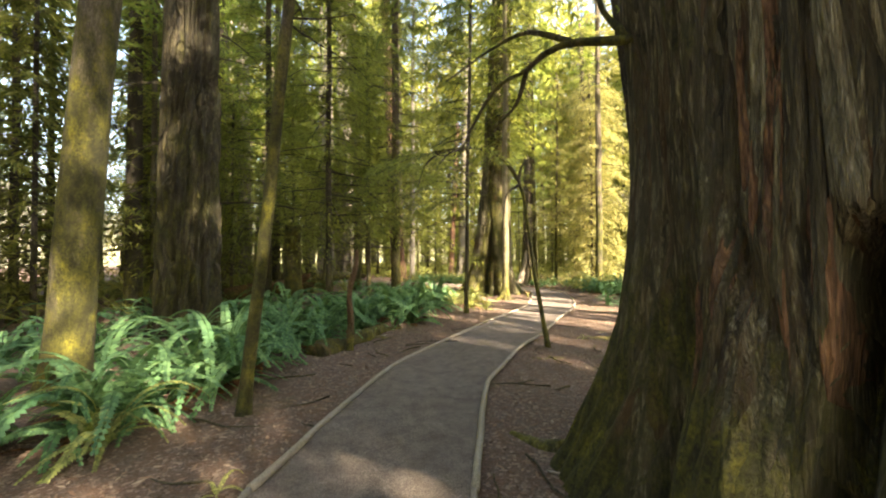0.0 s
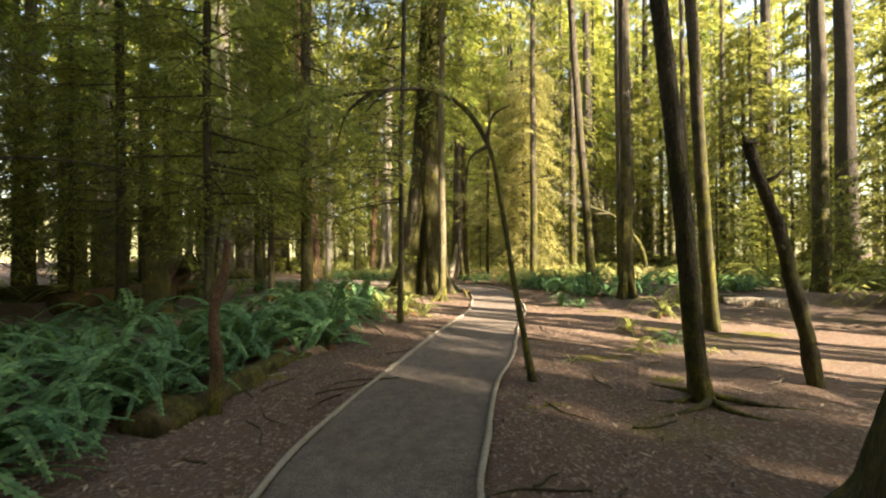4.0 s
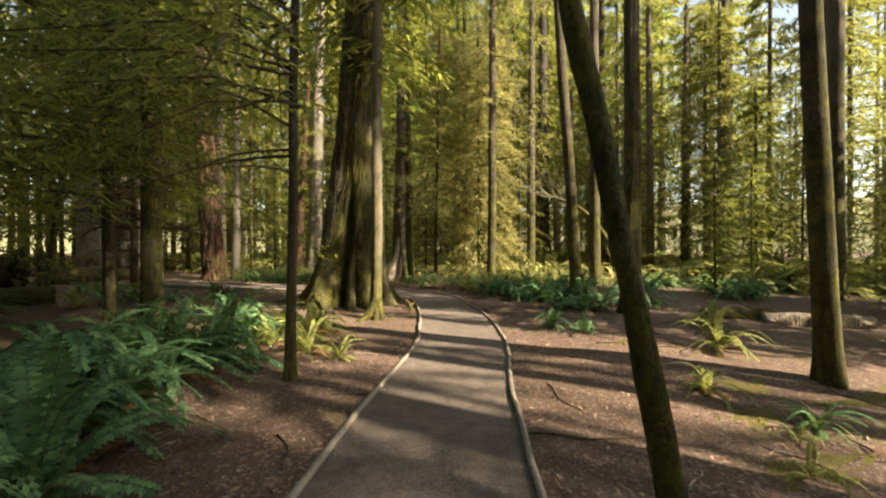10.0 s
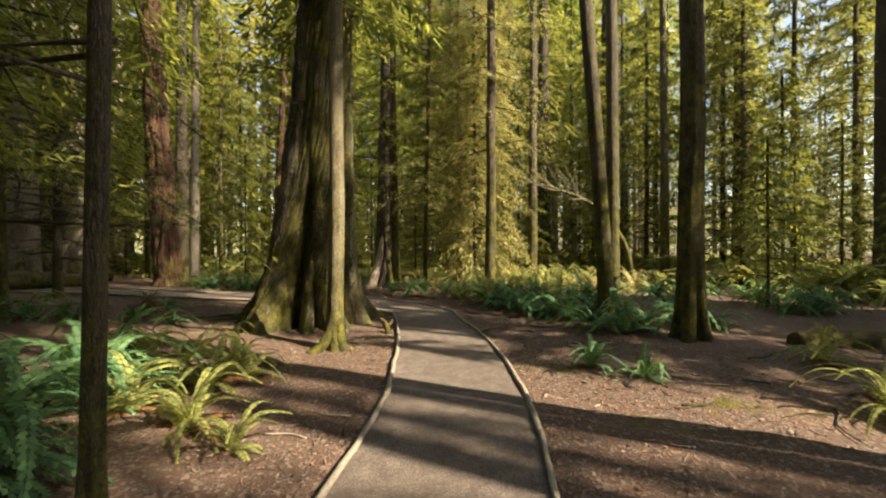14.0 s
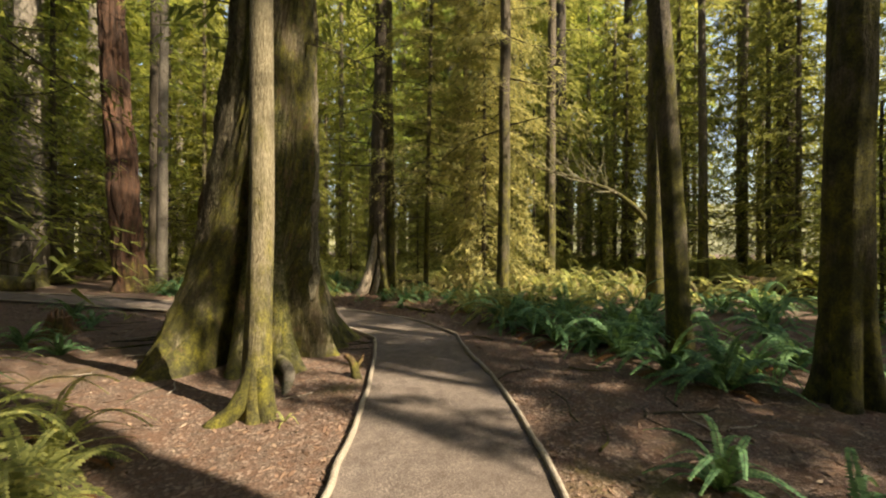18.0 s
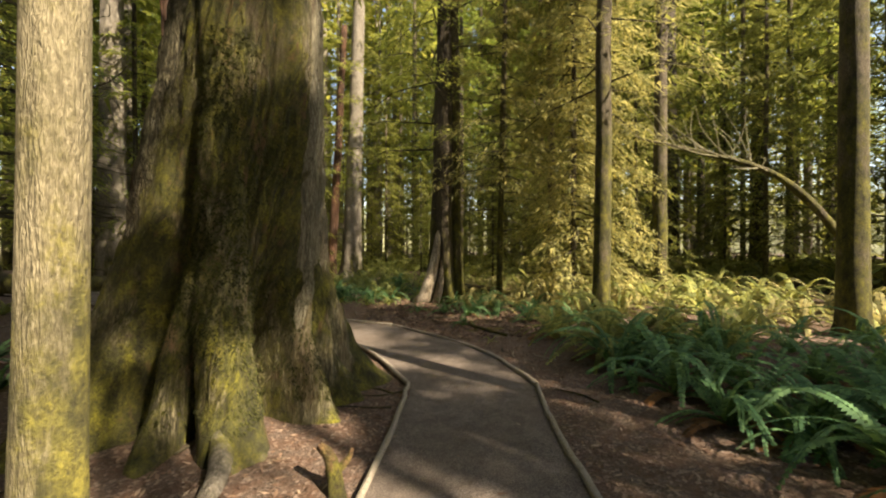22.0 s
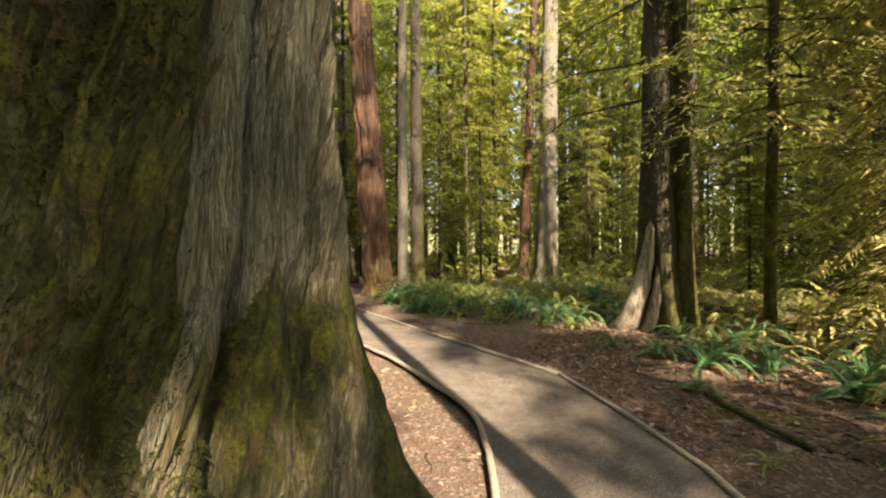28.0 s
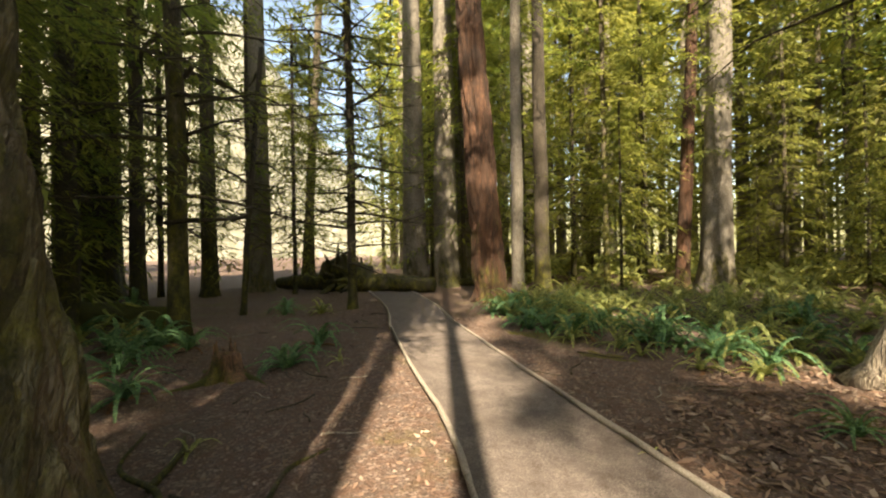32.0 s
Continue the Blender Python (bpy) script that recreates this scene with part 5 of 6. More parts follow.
# unseen short trees added to shade the fern bed and nearby ground
for k, (cr, al, h, l) in enumerate([(13.9, 4.3, 10.2, 1.7), (17.0, 4.3, 12.8, 2.9), (19.2, 5.5, 11.4, 2.0)]):
    x, y = SUN_DIR.x * al - SUN_DIR.y * cr, SUN_DIR.y * al + SUN_DIR.x * cr
    tree("hemlock_tree", "unseen short bushy hemlock, added for shade", x, y, 0.22, h, BARK_DARK, (0, 0), 0, 410 + k, crown(420 + k, 3.8, h, 46 if k == 0 else 70, l, leaf=0.34, twigs=11, leaves=8, top=0.5), LEAF_HEMLOCK, sides=14, rings=24)
    placed.append((x, y))

for x, y, sc in [(26.6, 13.7, 1.0), (25.5, 19, 1.1), (22, 21.6, 1.0), (27, 22.2, 1.2), (24.5, 24.2, 1.1), (29, 19.4, 1.2), (21.8, 27, 1.1), (26.5, 27, 1.2)]:
    sc *= 0.98
    copy_thing(MODELS[1], pose(x, y, gz(x, y) - 0.03, 0, 0, 50 * x) @ Matrix.Diagonal((sc, sc, sc, 1)))
    placed.append((x, y))
for x, y, sc in [(-7.0, 32.4, 1.0), (-9.6, 33.6, 1.1), (-5.8, 35.5, 1.1), (-9.0, 36.6, 1.2), (-12.2, 35.8, 1.1), (-4.4, 38, 1.2), (-14.5, 38.5, 1.2), (-1.5, 39.5, 1.1), (-17.5, 36.5, 1.2), (-12.6, 20.2, 1.0), (-6.9, 18.4, 0.75), (-14.6, 22.8, 1.0), (-11.2, 10.4, 0.9), (-13.2, 13.4, 1.0), (-10.6, 14.6, 0.8), (-15.6, 11.2, 1.1), (-17.5, 15.6, 1.1), (-13.5, 8.4, 1.0), (-11.5, 17.2, 0.9), (-10.4, 26.2, 0.75), (-15.2, 24.6, 0.9), (-16.5, 30.5, 1.0)]:
    copy_thing(MODELS[2], pose(x, y, gz(x, y) - 0.03, 0, 0, 70 * x) @ Matrix.Diagonal((sc, sc, sc, 1)))
    placed.append((x, y))
placed += [(-8.6, 21.2), (-10.6, 22.6)]  # kept open towards the hillside

for x, y, sc in [(24, 31, 0.9), (27.5, 34, 1.0), (30, 28, 1.0), (33, 22, 0.9), (21, 36, 1.0)]:
    copy_thing(MODELS[4], pose(x, y, gz(x, y) - 0.03, 0, 0, 33 * x) @ Matrix.Diagonal((sc, sc, sc, 1)))
    placed.append((x, y))

for x, y, sc in [(11.3, 29.2, 0.85), (13.8, 28.4, 0.8), (16.2, 30.2, 0.9)]:
    copy_thing(MODELS[0], pose(x, y, gz(x, y) - 0.03, 0, 0, 61 * x) @ Matrix.Diagonal((sc, sc, sc, 1)))
    placed.append((x, y))

WANT = [(0, 32), (1, 26), (2, 24), (3, 14), (4, 12), (5, 34)]
for model, want in WANT:
    got = tries = 0
    low = model in (0, 1, 2, 5)
    while got < want and tries < 9000:
        tries += 1
        x, y = (g.uniform(-27, 32), g.uniform(3, 52)) if low else (g.uniform(-30, 40), g.uniform(-30, 58))
        if not clear_of_plan(x, y, model) or min(math.hypot(x - a, y - b) for a, b in placed + KEPT) < (2.3 if low else 2.6):
            continue
        if not low and SUN_DIR.x * x + SUN_DIR.y * y > -13:
            continue
        if low and 0.737 * x + 0.675 * y > 19 and SUN_DIR.x * x + SUN_DIR.y * y > -5 and g.uniform() < 0.6:
            continue
        near = np.min(np.hypot(PATH_PTS[:, 0] - x, PATH_PTS[:, 1] - y))
        if near < (4.5 if model == 5 else 9.0 if low else 6.0) or low and near > 26:
            continue
        sc = g.uniform(0.6, 1.05) if model < 3 else g.uniform(0.8, 1.2)
        h = (11, 15, 14, 30, 26, 5)[model] * sc
        if shades_gap(x, y, h, (1, 1.8, 2.2, 9, 8, 0.5)[model] * sc, (2.6, 3.0, 2.9, 3.2, 3.0, 1.0)[model] * sc):
            continue
        m = pose(x, y, gz(x, y) - 0.03, 0, 0, g.uniform(0, 360)) @ Matrix.Diagonal((sc, sc, sc, 1))
        if got == 0:
            MODELS[model].matrix_basis = m
        else:
            if not (14.8 < x < 17.5 and 25 < y < 27.5):
                copy_thing(MODELS[model], m)
        placed.append((x, y))
        got += 1

for x, y, sc in [(-9.6, 12.4, 0.9), (-8.2, 19.6, 0.8), (-13.2, 17.4, 1.0), (-12.0, 21.6, 0.9)]:
    copy_thing(MODELS[3], pose(x, y, gz(x, y) - 0.03, 0, 0, 45 * x) @ Matrix.Diagonal((sc, sc, sc, 1)))
    placed.append((x, y))

for k, (x, y, sc) in enumerate([(14, 39, 1.0), (20.5, 41, 1.1), (25.5, 38.5, 1.0), (29.5, 41, 1.15), (33.5, 36.5, 1.0), (36.5, 31, 1.05), (31.5, 47, 1.2), (23, 49, 1.2), (12, 48, 1.2), (17.5, 52, 1.2), (38.5, 40, 1.2), (6, 45, 1.1), (8.5, 39, 0.9), (28, 53, 1.2)]):
    copy_thing(MODELS[3 + k % 2], pose(x, y, gz(x, y) - 0.03, 0, 0, 37 * x) @ Matrix.Diagonal((sc, sc, 0.9 * sc, 1)))

# unseen stems added to shade the path and the ground past the bend
tree("fir_tree", "unseen tall bare stem with a small high crown, added for shade", 16.0, 1.1, 0.26, 27, BARK_DARK, (0, 0), 0, 430, crown(431, 21.1, 26.2, 42, 1.8, leaf=0.4, twigs=9, leaves=7, top=0.8, droop=(0.1, 0.3)), LEAF_BLUE, sides=14, rings=24, group="tall forest trees")
tree("hemlock_tree", "unseen slim stem with a bushy top, added for shade", 14.92, 5.5, 0.2, 14.9, BARK_DARK, (0, 0), 0, 432, crown(433, 11.9, 14.7, 30, 1.0, leaf=0.26, twigs=12, leaves=9, droop=(0.1, 0.25), top=0.8), LEAF_HEMLOCK, sides=14, rings=24)
# unseen firs added behind the start to shade its left side
for x, y, sc in [(5.2, -7.4, 0.75), (2.2, -9.0, 0.8)]:
    copy_thing(MODELS[6], pose(x, y, gz(x, y) - 0.03, 0, 0, 25 * x) @ Matrix.Diagonal((0.8 * sc, 0.8 * sc, sc, 1)))

# far woods: many plain trees as one mass
needles, stems = Soup(), Soup()
g = np.random.default_rng(99)
for i in range(820):
    a, d = g.uniform(0, 2 * math.pi), 36 + 50 * g.uniform() ** 1.4
    x, y = 2 + d * math.cos(a), 15 + d * math.sin(a)
    if opening(x, y):
        continue
    if 4.5 < 0.737 * x + 0.675 * y < 70 and 0.675 * x - 0.737 * y > -12 and d < 62 and (0.675 * x - 0.737 * y > 0 or g.uniform() < 0.35):
        continue
    if g.uniform() < 0.6 * max(0.0, math.cos(a - math.atan2(SUN_DIR.y, SUN_DIR.x))):
        continue
    h, nb = g.uniform(26, 44), 410
    z = h * (0.12 + 0.88 * g.uniform(0, 1, nb) ** 0.9)
    rad = (1 - z / h) * 3.6 + 0.9
    az = g.uniform(0, 6.28, nb)
    r0 = g.uniform(0.1, 1.0, nb) * rad
    p = np.stack([x + r0 * np.cos(az), y + r0 * np.sin(az), z - 0.25 * r0], 1)
    ln, wd = g.uniform(0.7, 1.6, nb)[:, None], g.uniform(0.10, 0.27, nb)[:, None]
    dr = np.stack([np.cos(az), np.sin(az), g.uniform(-0.6, 0.0, nb)], 1) * ln
    sd = np.stack([-np.sin(az), np.cos(az), g.uniform(-0.5, 0.5, nb)], 1) * wd
    v = np.stack([p, p + 0.5 * dr + sd, p + dr, p + 0.5 * dr - sd], 1).reshape(-1, 3)
    needles.add(v, np.arange(len(v)).reshape(-1, 4))
    zz = np.array([-1.5, 0.3 * h, 0.7 * h, h])
    stems.add(*tube(np.stack([x + 0 * zz, y + 0 * zz, zz], 1), np.array([1, 0.8, 0.45, 0.05]) * g.uniform(0.15, 0.4), 7))
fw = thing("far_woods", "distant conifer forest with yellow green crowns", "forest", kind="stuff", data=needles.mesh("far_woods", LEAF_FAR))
part("stems", stems, BARK_GREY, fw)

# pale hillside beyond the trees
s = Soup()
a = np.linspace(0, 2 * np.pi, 97)[:-1]
rr = np.array([170.0, 190, 215, 250, 300])
hh = np.array([-3.0, 14, 30, 44, 46])
A, K = np.meshgrid(a, np.arange(5))
west = np.interp(np.degrees(A), [0, 125, 140, 148, 158, 205, 230, 360], [0.5, 0.5, 0.75, 1.6, 3.2, 3.2, 0.6, 0.5])
R = rr[K] * (1 + 0.06 * vnoise(A * 4, K * 0.9, 12, 25))
Hh = hh[K] * west * (1 + 0.25 * vnoise(A * 6, K * 0.5, 13))
Hh = np.where(K == 0, -3, Hh)
s.add(np.stack([R * np.cos(A), 15 + R * np.sin(A), Hh], -1).reshape(-1, 3), grid_faces(5, 96, True))
thing("backdrop_hill", "pale sunlit wooded hillside beyond the forest", "hill", kind="structure", data=s.mesh("backdrop_hill", HILL_MAT))


# ---- ferns ----
def frond(seed, L=1.05, pairs=32, lift=0.85, curl=0.95, wide=0.095):
    g = np.random.default_rng(seed)
    s = np.linspace(0, 1, 12)
    bend = g.uniform(-0.12, 0.12)
    ax = np.stack([L * (0.25 * s + 0.75 * s ** 1.25) * 0.95, L * bend * s ** 2, L * (lift * s - curl * s ** 2.1)], 1)
    out = Soup()
    pick = [0, 4, 8, 11] if pairs < 10 else [0, 2, 4, 6, 8, 10, 11]
    out.add(*tube(ax[pick], np.linspace(0.006, 0.0015, len(pick)), 3))
    t = np.linspace(0.10, 0.985, pairs)
    c = np.stack([np.interp(t, s, ax[:, k]) for k in range(3)], 1)
    d = np.stack([np.interp(t, s, np.gradient(ax[:, k])) for k in range(3)], 1)
    d /= np.linalg.norm(d, axis=1)[:, None]
    lat = np.cross(d, [0, 0, 1.0])
    lat /= np.linalg.norm(lat, axis=1)[:, None]
    ln = wide * L * np.minimum(1, 3.2 * t + 0.35) * np.clip(1.12 - t, 0, 1) ** 0.75 * g.uniform(0.85, 1.1, pairs)
    w = 0.9 * L / pairs
    for sg in (1, -1):
        tip = c + sg * lat * ln[:, None] + d * (0.30 * ln)[:, None] + np.array([0, 0, -1.0]) * (0.22 * ln)[:, None]
        m1 = c + sg * lat * (0.35 * ln)[:, None] + d * w
        m2 = c + sg * lat * (0.35 * ln)[:, None] + d * (0.1 * ln)[:, None] - d * w
        v = np.stack([c, m1, tip, m2], 1).reshape(-1, 3)
        out.add(v, np.arange(len(v)).reshape(-1, 4))
    return out


FRONDS = {}
for mat, key in ((LEAF_FERN, "green"), (LEAF_FERN_Y, "yellow"), (LEAF_DEAD, "dead")):
    FRONDS[key] = [frond(400 + k, lift=(1.5, 1.15, 0.8, 1.9)[k], curl=(1.35, 1.2, 1.0, 1.5)[k]).mesh("frond", mat) for k in range(4)]
FROND_SOUPS = [frond(400 + k, pairs=13, lift=(1.5, 1.15, 0.8, 1.9)[k], curl=(1.35, 1.2, 1.0, 1.5)[k]).arrays() for k in range(4)]


def fern_mesh(seed, mat, size=1.0, count=15):
    g = np.random.default_rng(seed)
    s = Soup()
    for i in range(count):
        v, q, t = FROND_SOUPS[i % 4]
        s.add(rotz(v * size * g.uniform(0.75, 1.15), i * 2.399 + g.uniform(-0.3, 0.3)), q, t)
    return s.mesh("fern", mat)


FERN_LBL = {"green": "blue green sword fern with arching fronds", "yellow": "yellow green sword fern with arching fronds", "straw": "dry bracken in a pale sunlit straw colour"}


def fern(x, y, size, key, g):
    """A fern with each frond as a part."""
    th = thing("fern", FERN_LBL[key] + " on the forest floor", "fern", x, y, gz(x, y) - 0.02, g.uniform(0, 360), group="sword ferns near the path")
    n = int(g.integers(19, 25))
    for i in range(n):
        dead = i % 6 == 5
        f = new("frond", FRONDS["dead" if dead else key][2 if dead else i % 4])
        f.parent = th
        sc = size * g.uniform(0.7, 1.15)
        f.matrix_basis = pose(0, 0, 0, g.uniform(-18, 18), g.uniform(-24, 12) + (22 if dead else 0), i * 137.5 + g.uniform(-20, 20)) @ Matrix.Diagonal((sc, sc, sc, 1))
    return th


WHOLE = {"green": [fern_mesh(500 + k, LEAF_FERN) for k in range(4)], "yellow": [fern_mesh(510 + k, LEAF_FERN_Y) for k in range(4)], "straw": [fern_mesh(520 + k, LEAF_STRAW) for k in range(4)]}


def in_bed(x, y):
    """Which fern bed a point lies in, with its kind and size; None outside."""
    gap = float(path_gap(x, y)[0])
    if -7.5 < x < 0.4 and 3.8 < y < 14.5 and gap > 0.95 and x < -2.2 + 0.16 * y and not (y < 6.2 and x > -2.6) and not (y < 9.4 and x > -2.05 + 0.28 * max(0, y - 8)):
        return ("green", 1.12)
    if 5.6 < x < 15 and 13.0 < y < 27 and gap > 1.0 and x > 6.7 - 0.03 * (y - 13) and not (x < 7.6 and y > 20):
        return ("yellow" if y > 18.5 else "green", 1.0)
    if -2.5 < x < 9 and 25.6 < y < 36 and gap > 1.3 and math.hypot(x - 5.4, y - 25.3) > 1.6:
        return ("yellow" if y > 27 else "green", 0.75)
    return None


g = np.random.default_rng(61)
spots, strip_ferns = [], []
near = far = 0
for i in range(5000):
    x, y = g.uniform(-8, 15), g.uniform(3.5, 36)
    bed = in_bed(x, y)
    if not bed or any((x - a) ** 2 + (y - b) ** 2 < (0.13 if x < 0.4 and y < 14.5 else 0.22) for a, b in spots) or any((x - a) ** 2 + (y - b) ** 2 < 0.5 for a, b in KEPT):
        continue
    spots.append((x, y))
    gap = float(path_gap(x, y)[0])
    size = bed[1] * g.uniform(0.65, 1.1)
    if gap < 3.2 and near < 165:
        fern(x, y, size, bed[0], g)
        near += 1
    elif far < 150:
        far += 1
        th = thing("fern", FERN_LBL[bed[0]] + " in the fern bed", "fern", x, y, gz(x, y) - 0.02, g.uniform(0, 360), group="sword ferns in the beds", data=WHOLE[bed[0]][far % 4])
        th.scale = (size, size, size)

# the sunny glade, thick with ferns
fresh = 0
for i in range(900):
    x, y = g.uniform(7.4, 15.5), g.uniform(18.6, 28)
    if fresh >= 90:
        break
    if not in_bed(min(x, 14.9), min(y, 26.9)) or any((x - a) ** 2 + (y - b) ** 2 < 0.3 for a, b in spots) or any((x - a) ** 2 + (y - b) ** 2 < 0.5 for a, b in KEPT):
        continue
    spots.append((x, y))
    fresh += 1
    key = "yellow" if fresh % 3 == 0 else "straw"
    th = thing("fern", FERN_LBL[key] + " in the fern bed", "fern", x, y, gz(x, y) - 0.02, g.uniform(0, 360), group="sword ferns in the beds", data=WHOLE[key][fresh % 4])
    th.scale = (g.uniform(0.9, 1.2),) * 3
# fern strip beyond the path, past the hollow cedar
for i in range(400):
    x, y = g.uniform(-2.2, 5.0), g.uniform(25.2, 32)
    if len(strip_ferns) >= 62:
        break
    if float(path_gap(x, y)[0]) < 0.9 or any((x - a) ** 2 + (y - b) ** 2 < 0.3 for a, b in strip_ferns) or any((x - a) ** 2 + (y - b) ** 2 < 0.5 for a, b in KEPT):
        continue
    strip_ferns.append((x, y))
    key = "green" if y < 29.5 and i % 3 == 0 else "yellow"
    th = thing("fern", FERN_LBL[key] + " in the fern bed", "fern", x, y, gz(x, y) - 0.02, g.uniform(0, 360), group="sword ferns in the beds", data=WHOLE[key][i % 4])
    size = g.uniform(0.55, 0.85)
    th.scale = (size, size, size)
spots += strip_ferns

# dry bracken across the glade, its sunlight put into a pale colour
dry = Soup()
g = np.random.default_rng(63)
for i in range(240):
    x, y = g.uniform(5.8, 16), g.uniform(21.0, 30)
    if float(path_gap(x, y)[0]) < 2.2 or x + 0.55 * y < 18.6:
        continue
    for k in range(9):
        v, q, t = FROND_SOUPS[k % 4]
        dry.add(rotz(v * g.uniform(0.35, 0.75), k * 2.399 + g.uniform(-0.4, 0.4)) + [x, y, gz(x, y) - 0.02], q, t)
thing("dry_bracken", "dry bracken coloured pale straw for the glade's sunlight", "undergrowth", kind="stuff", data=dry.mesh("dry_bracken", LEAF_STRAW))

# the rest of the beds and the brush beyond, as undergrowth
low = [Soup(), Soup()]
g = np.random.default_rng(62)
CLUMP = [frond(440 + k, pairs=6, lift=(1.5, 1.1, 0.8)[k], curl=(1.35, 1.15, 1.0)[k], wide=0.15).arrays() for k in range(3)]
n = 0
for i in range(9000):
    x, y = g.uniform(-28, 34), g.uniform(2, 58)
    gap = float(path_gap(x, y)[0])
    bed = in_bed(x, y)
    if n > 420 or gap < 1.2 or not bed and (gap < 6 or not clear_of_plan(x, y, 0)):
        continue
    if any((x - a) ** 2 + (y - b) ** 2 < 0.16 for a, b in spots) or any((x - a) ** 2 + (y - b) ** 2 < 0.4 for a, b in KEPT):
        continue
    spots.append((x, y))
    n += 1
    sz = g.uniform(0.7, 1.1) * (1.0 if bed else 1.4 + 0.05 * min(gap, 18))
    p = np.array([x, y, gz(x, y) - 0.02])
    for k in range(11):
        v, q, t = CLUMP[k % 3]
        low[0 if (bed and bed[0] == "green") else 1].add(rotz(v * sz * g.uniform(0.75, 1.15), k * 2.399 + g.uniform(-0.4, 0.4)) + p, q, t)
for s, mt, lb in ((low[0], LEAF_FERN, "dense blue green ferns filling the forest floor"), (low[1], LEAF_FERN_Y, "yellow green ferns and brush on the forest floor")):
    thing("fern_undergrowth", lb, "undergrowth", kind="stuff", data=s.mesh("fern_undergrowth", mt))

for x, y, sz, key in [(-3.3, 3.7, 0.8, "green"), (-2.9, 3.4, 0.7, "yellow"), (-3.7, 3.2, 0.8, "green"), (-4.6, 3.6, 0.9, "green"), (6.75, 10.7, 0.7, "yellow"), (5.0, 9.6, 0.45, "yellow"), (5.2, 8.7, 0.4, "green"), (8.2, 11.9, 0.6, "yellow"),
                      (5.3, 12.9, 0.5, "green"), (5.55, 12.3, 0.45, "green"), (0.9, 12.9, 0.7, "yellow"), (0.3, 13.4, 0.6, "yellow"), (1.3, 12.3, 0.45, "yellow"), (-0.4, 14.2, 0.6, "yellow"), (-0.2, 12.6, 0.7, "green"), (-1.5, 19.5, 0.6, "green"),
                      (-0.6, 18.6, 0.5, "green"), (-3.8, 20.3, 0.8, "green"), (-4.2, 19.8, 0.7, "green"), (-5.0, 20.2, 0.7, "yellow"), (-6.5, 19.6, 0.8, "green"), (-5.8, 23.5, 0.5, "green"), (-5.2, 24.2, 0.5, "yellow"), (6.3, 22.6, 0.6, "green"),
                      (6.8, 21.8, 0.7, "green"), (0.4, 15.0, 0.85, "yellow"), (1.05, 14.75, 0.7, "yellow"), (0.85, 14.0, 0.85, "yellow"), (1.2, 14.2, 0.6, "yellow"), (-0.3, 16.0, 0.8, "yellow"), (-0.2, 14.9, 0.8, "yellow"),
                      (5.1, 22.9, 0.5, "green"), (5.6, 22.5, 0.6, "green"), (5.9, 23.2, 0.6, "green"), (6.3, 23.9, 0.65, "green"), (6.6, 24.5, 0.6, "green"), (5.3, 21.5, 0.35, "green"), (5.6, 24.3, 0.5, "green"), (3.2, 24.6, 0.35, "yellow"), (3.8, 24.8, 0.4, "yellow"), (2.4, 24.9, 0.4, "yellow"), (4.5, 23.3, 0.35, "green"), (-6.4, 19.6, 0.75, "yellow"), (-2.6, 19.6, 0.65, "green"), (-3.4, 19.9, 0.6, "green"), (-3.2, 20.6, 0.6, "green"), (-8.9, 19.7, 0.8, "green"), (-9.8, 21.0, 0.8, "green"), (-6.5, 23.9, 0.6, "green"), (-1.3, 21.3, 0.6, "green"), (-2.0, 22.2, 0.65, "green"), (7.2, 22.5, 0.6, "green"), (6.5, 23.6, 0.55, "green"), (7.8, 21.6, 0.7, "green"), (6.9, 20.6, 0.6, "green")]:
    fern(x, y, sz, key, g)


# ---- fallen wood, stumps, sticks ----
def log(name, label, pts, r0, r1, mat, seed, category="log", rough=0.22, group=""):
    p = curve(np.array(pts, float), 40)
    base = p[0].copy()
    base[2] = 0
    s = Soup()
    s.add(*tube(p - base, np.linspace(r0, r1, 40), 18, rough, seed))
    return thing(name, label, category, *base, group=group, data=s.mesh(name, mat))


log("rotten_log", "crumbling mossy log at the edge of the fern bed", [(-2.05, 6.5, 0.05), (-1.75, 7.2, 0.07), (-1.5, 7.9, 0.08), (-1.3, 8.5, 0.06)], 0.18, 0.13, WOOD_ROT, 1, rough=0.45)
log("rotten_log", "short rotten log end half buried in litter", [(-1.42, 8.2, 0.0), (-1.2, 8.65, 0.05), (-0.98, 9.05, 0.0)], 0.10, 0.055, WOOD_ROT, 2, rough=0.7)
log("fallen_log", "long mossy log lying behind the ferns", [(-12.5, 18.3, 0.28), (-9, 19.6, 0.3), (-5.8, 21.0, 0.26)], 0.3, 0.24, MOSS_MAT, 3)
log("fallen_log", "reddish fallen log behind the hollow cedar", [(6.2, 26.9, 0.15), (7.0, 25.8, 0.17), (7.9, 24.5, 0.13)], 0.2, 0.15, WOOD_ROT, 4)
log("fallen_log", "dark fallen log beyond the ferns", [(17.2, 20.6, 0.3), (19.5, 19.8, 0.32), (22.5, 19.0, 0.3)], 0.34, 0.3, WOOD_ROT, 5)
log("fallen_log", "dark fallen log in shade across the far ground", [(-9.5, 29.9, 0.2), (-8.4, 31.0, 0.25), (-6.4, 32.6, 0.2)], 0.2, 0.16, BARK_DARK, 6)
log("fallen_branch", "long bent branch lying on leaf litter", [(5.43, 21.46, 0.05), (5.42, 21.2, 0.05), (5.6, 20.75, 0.05), (5.84, 20.3, 0.04)], 0.035, 0.022, BARK_DARK, 7, "branch", 0.1)
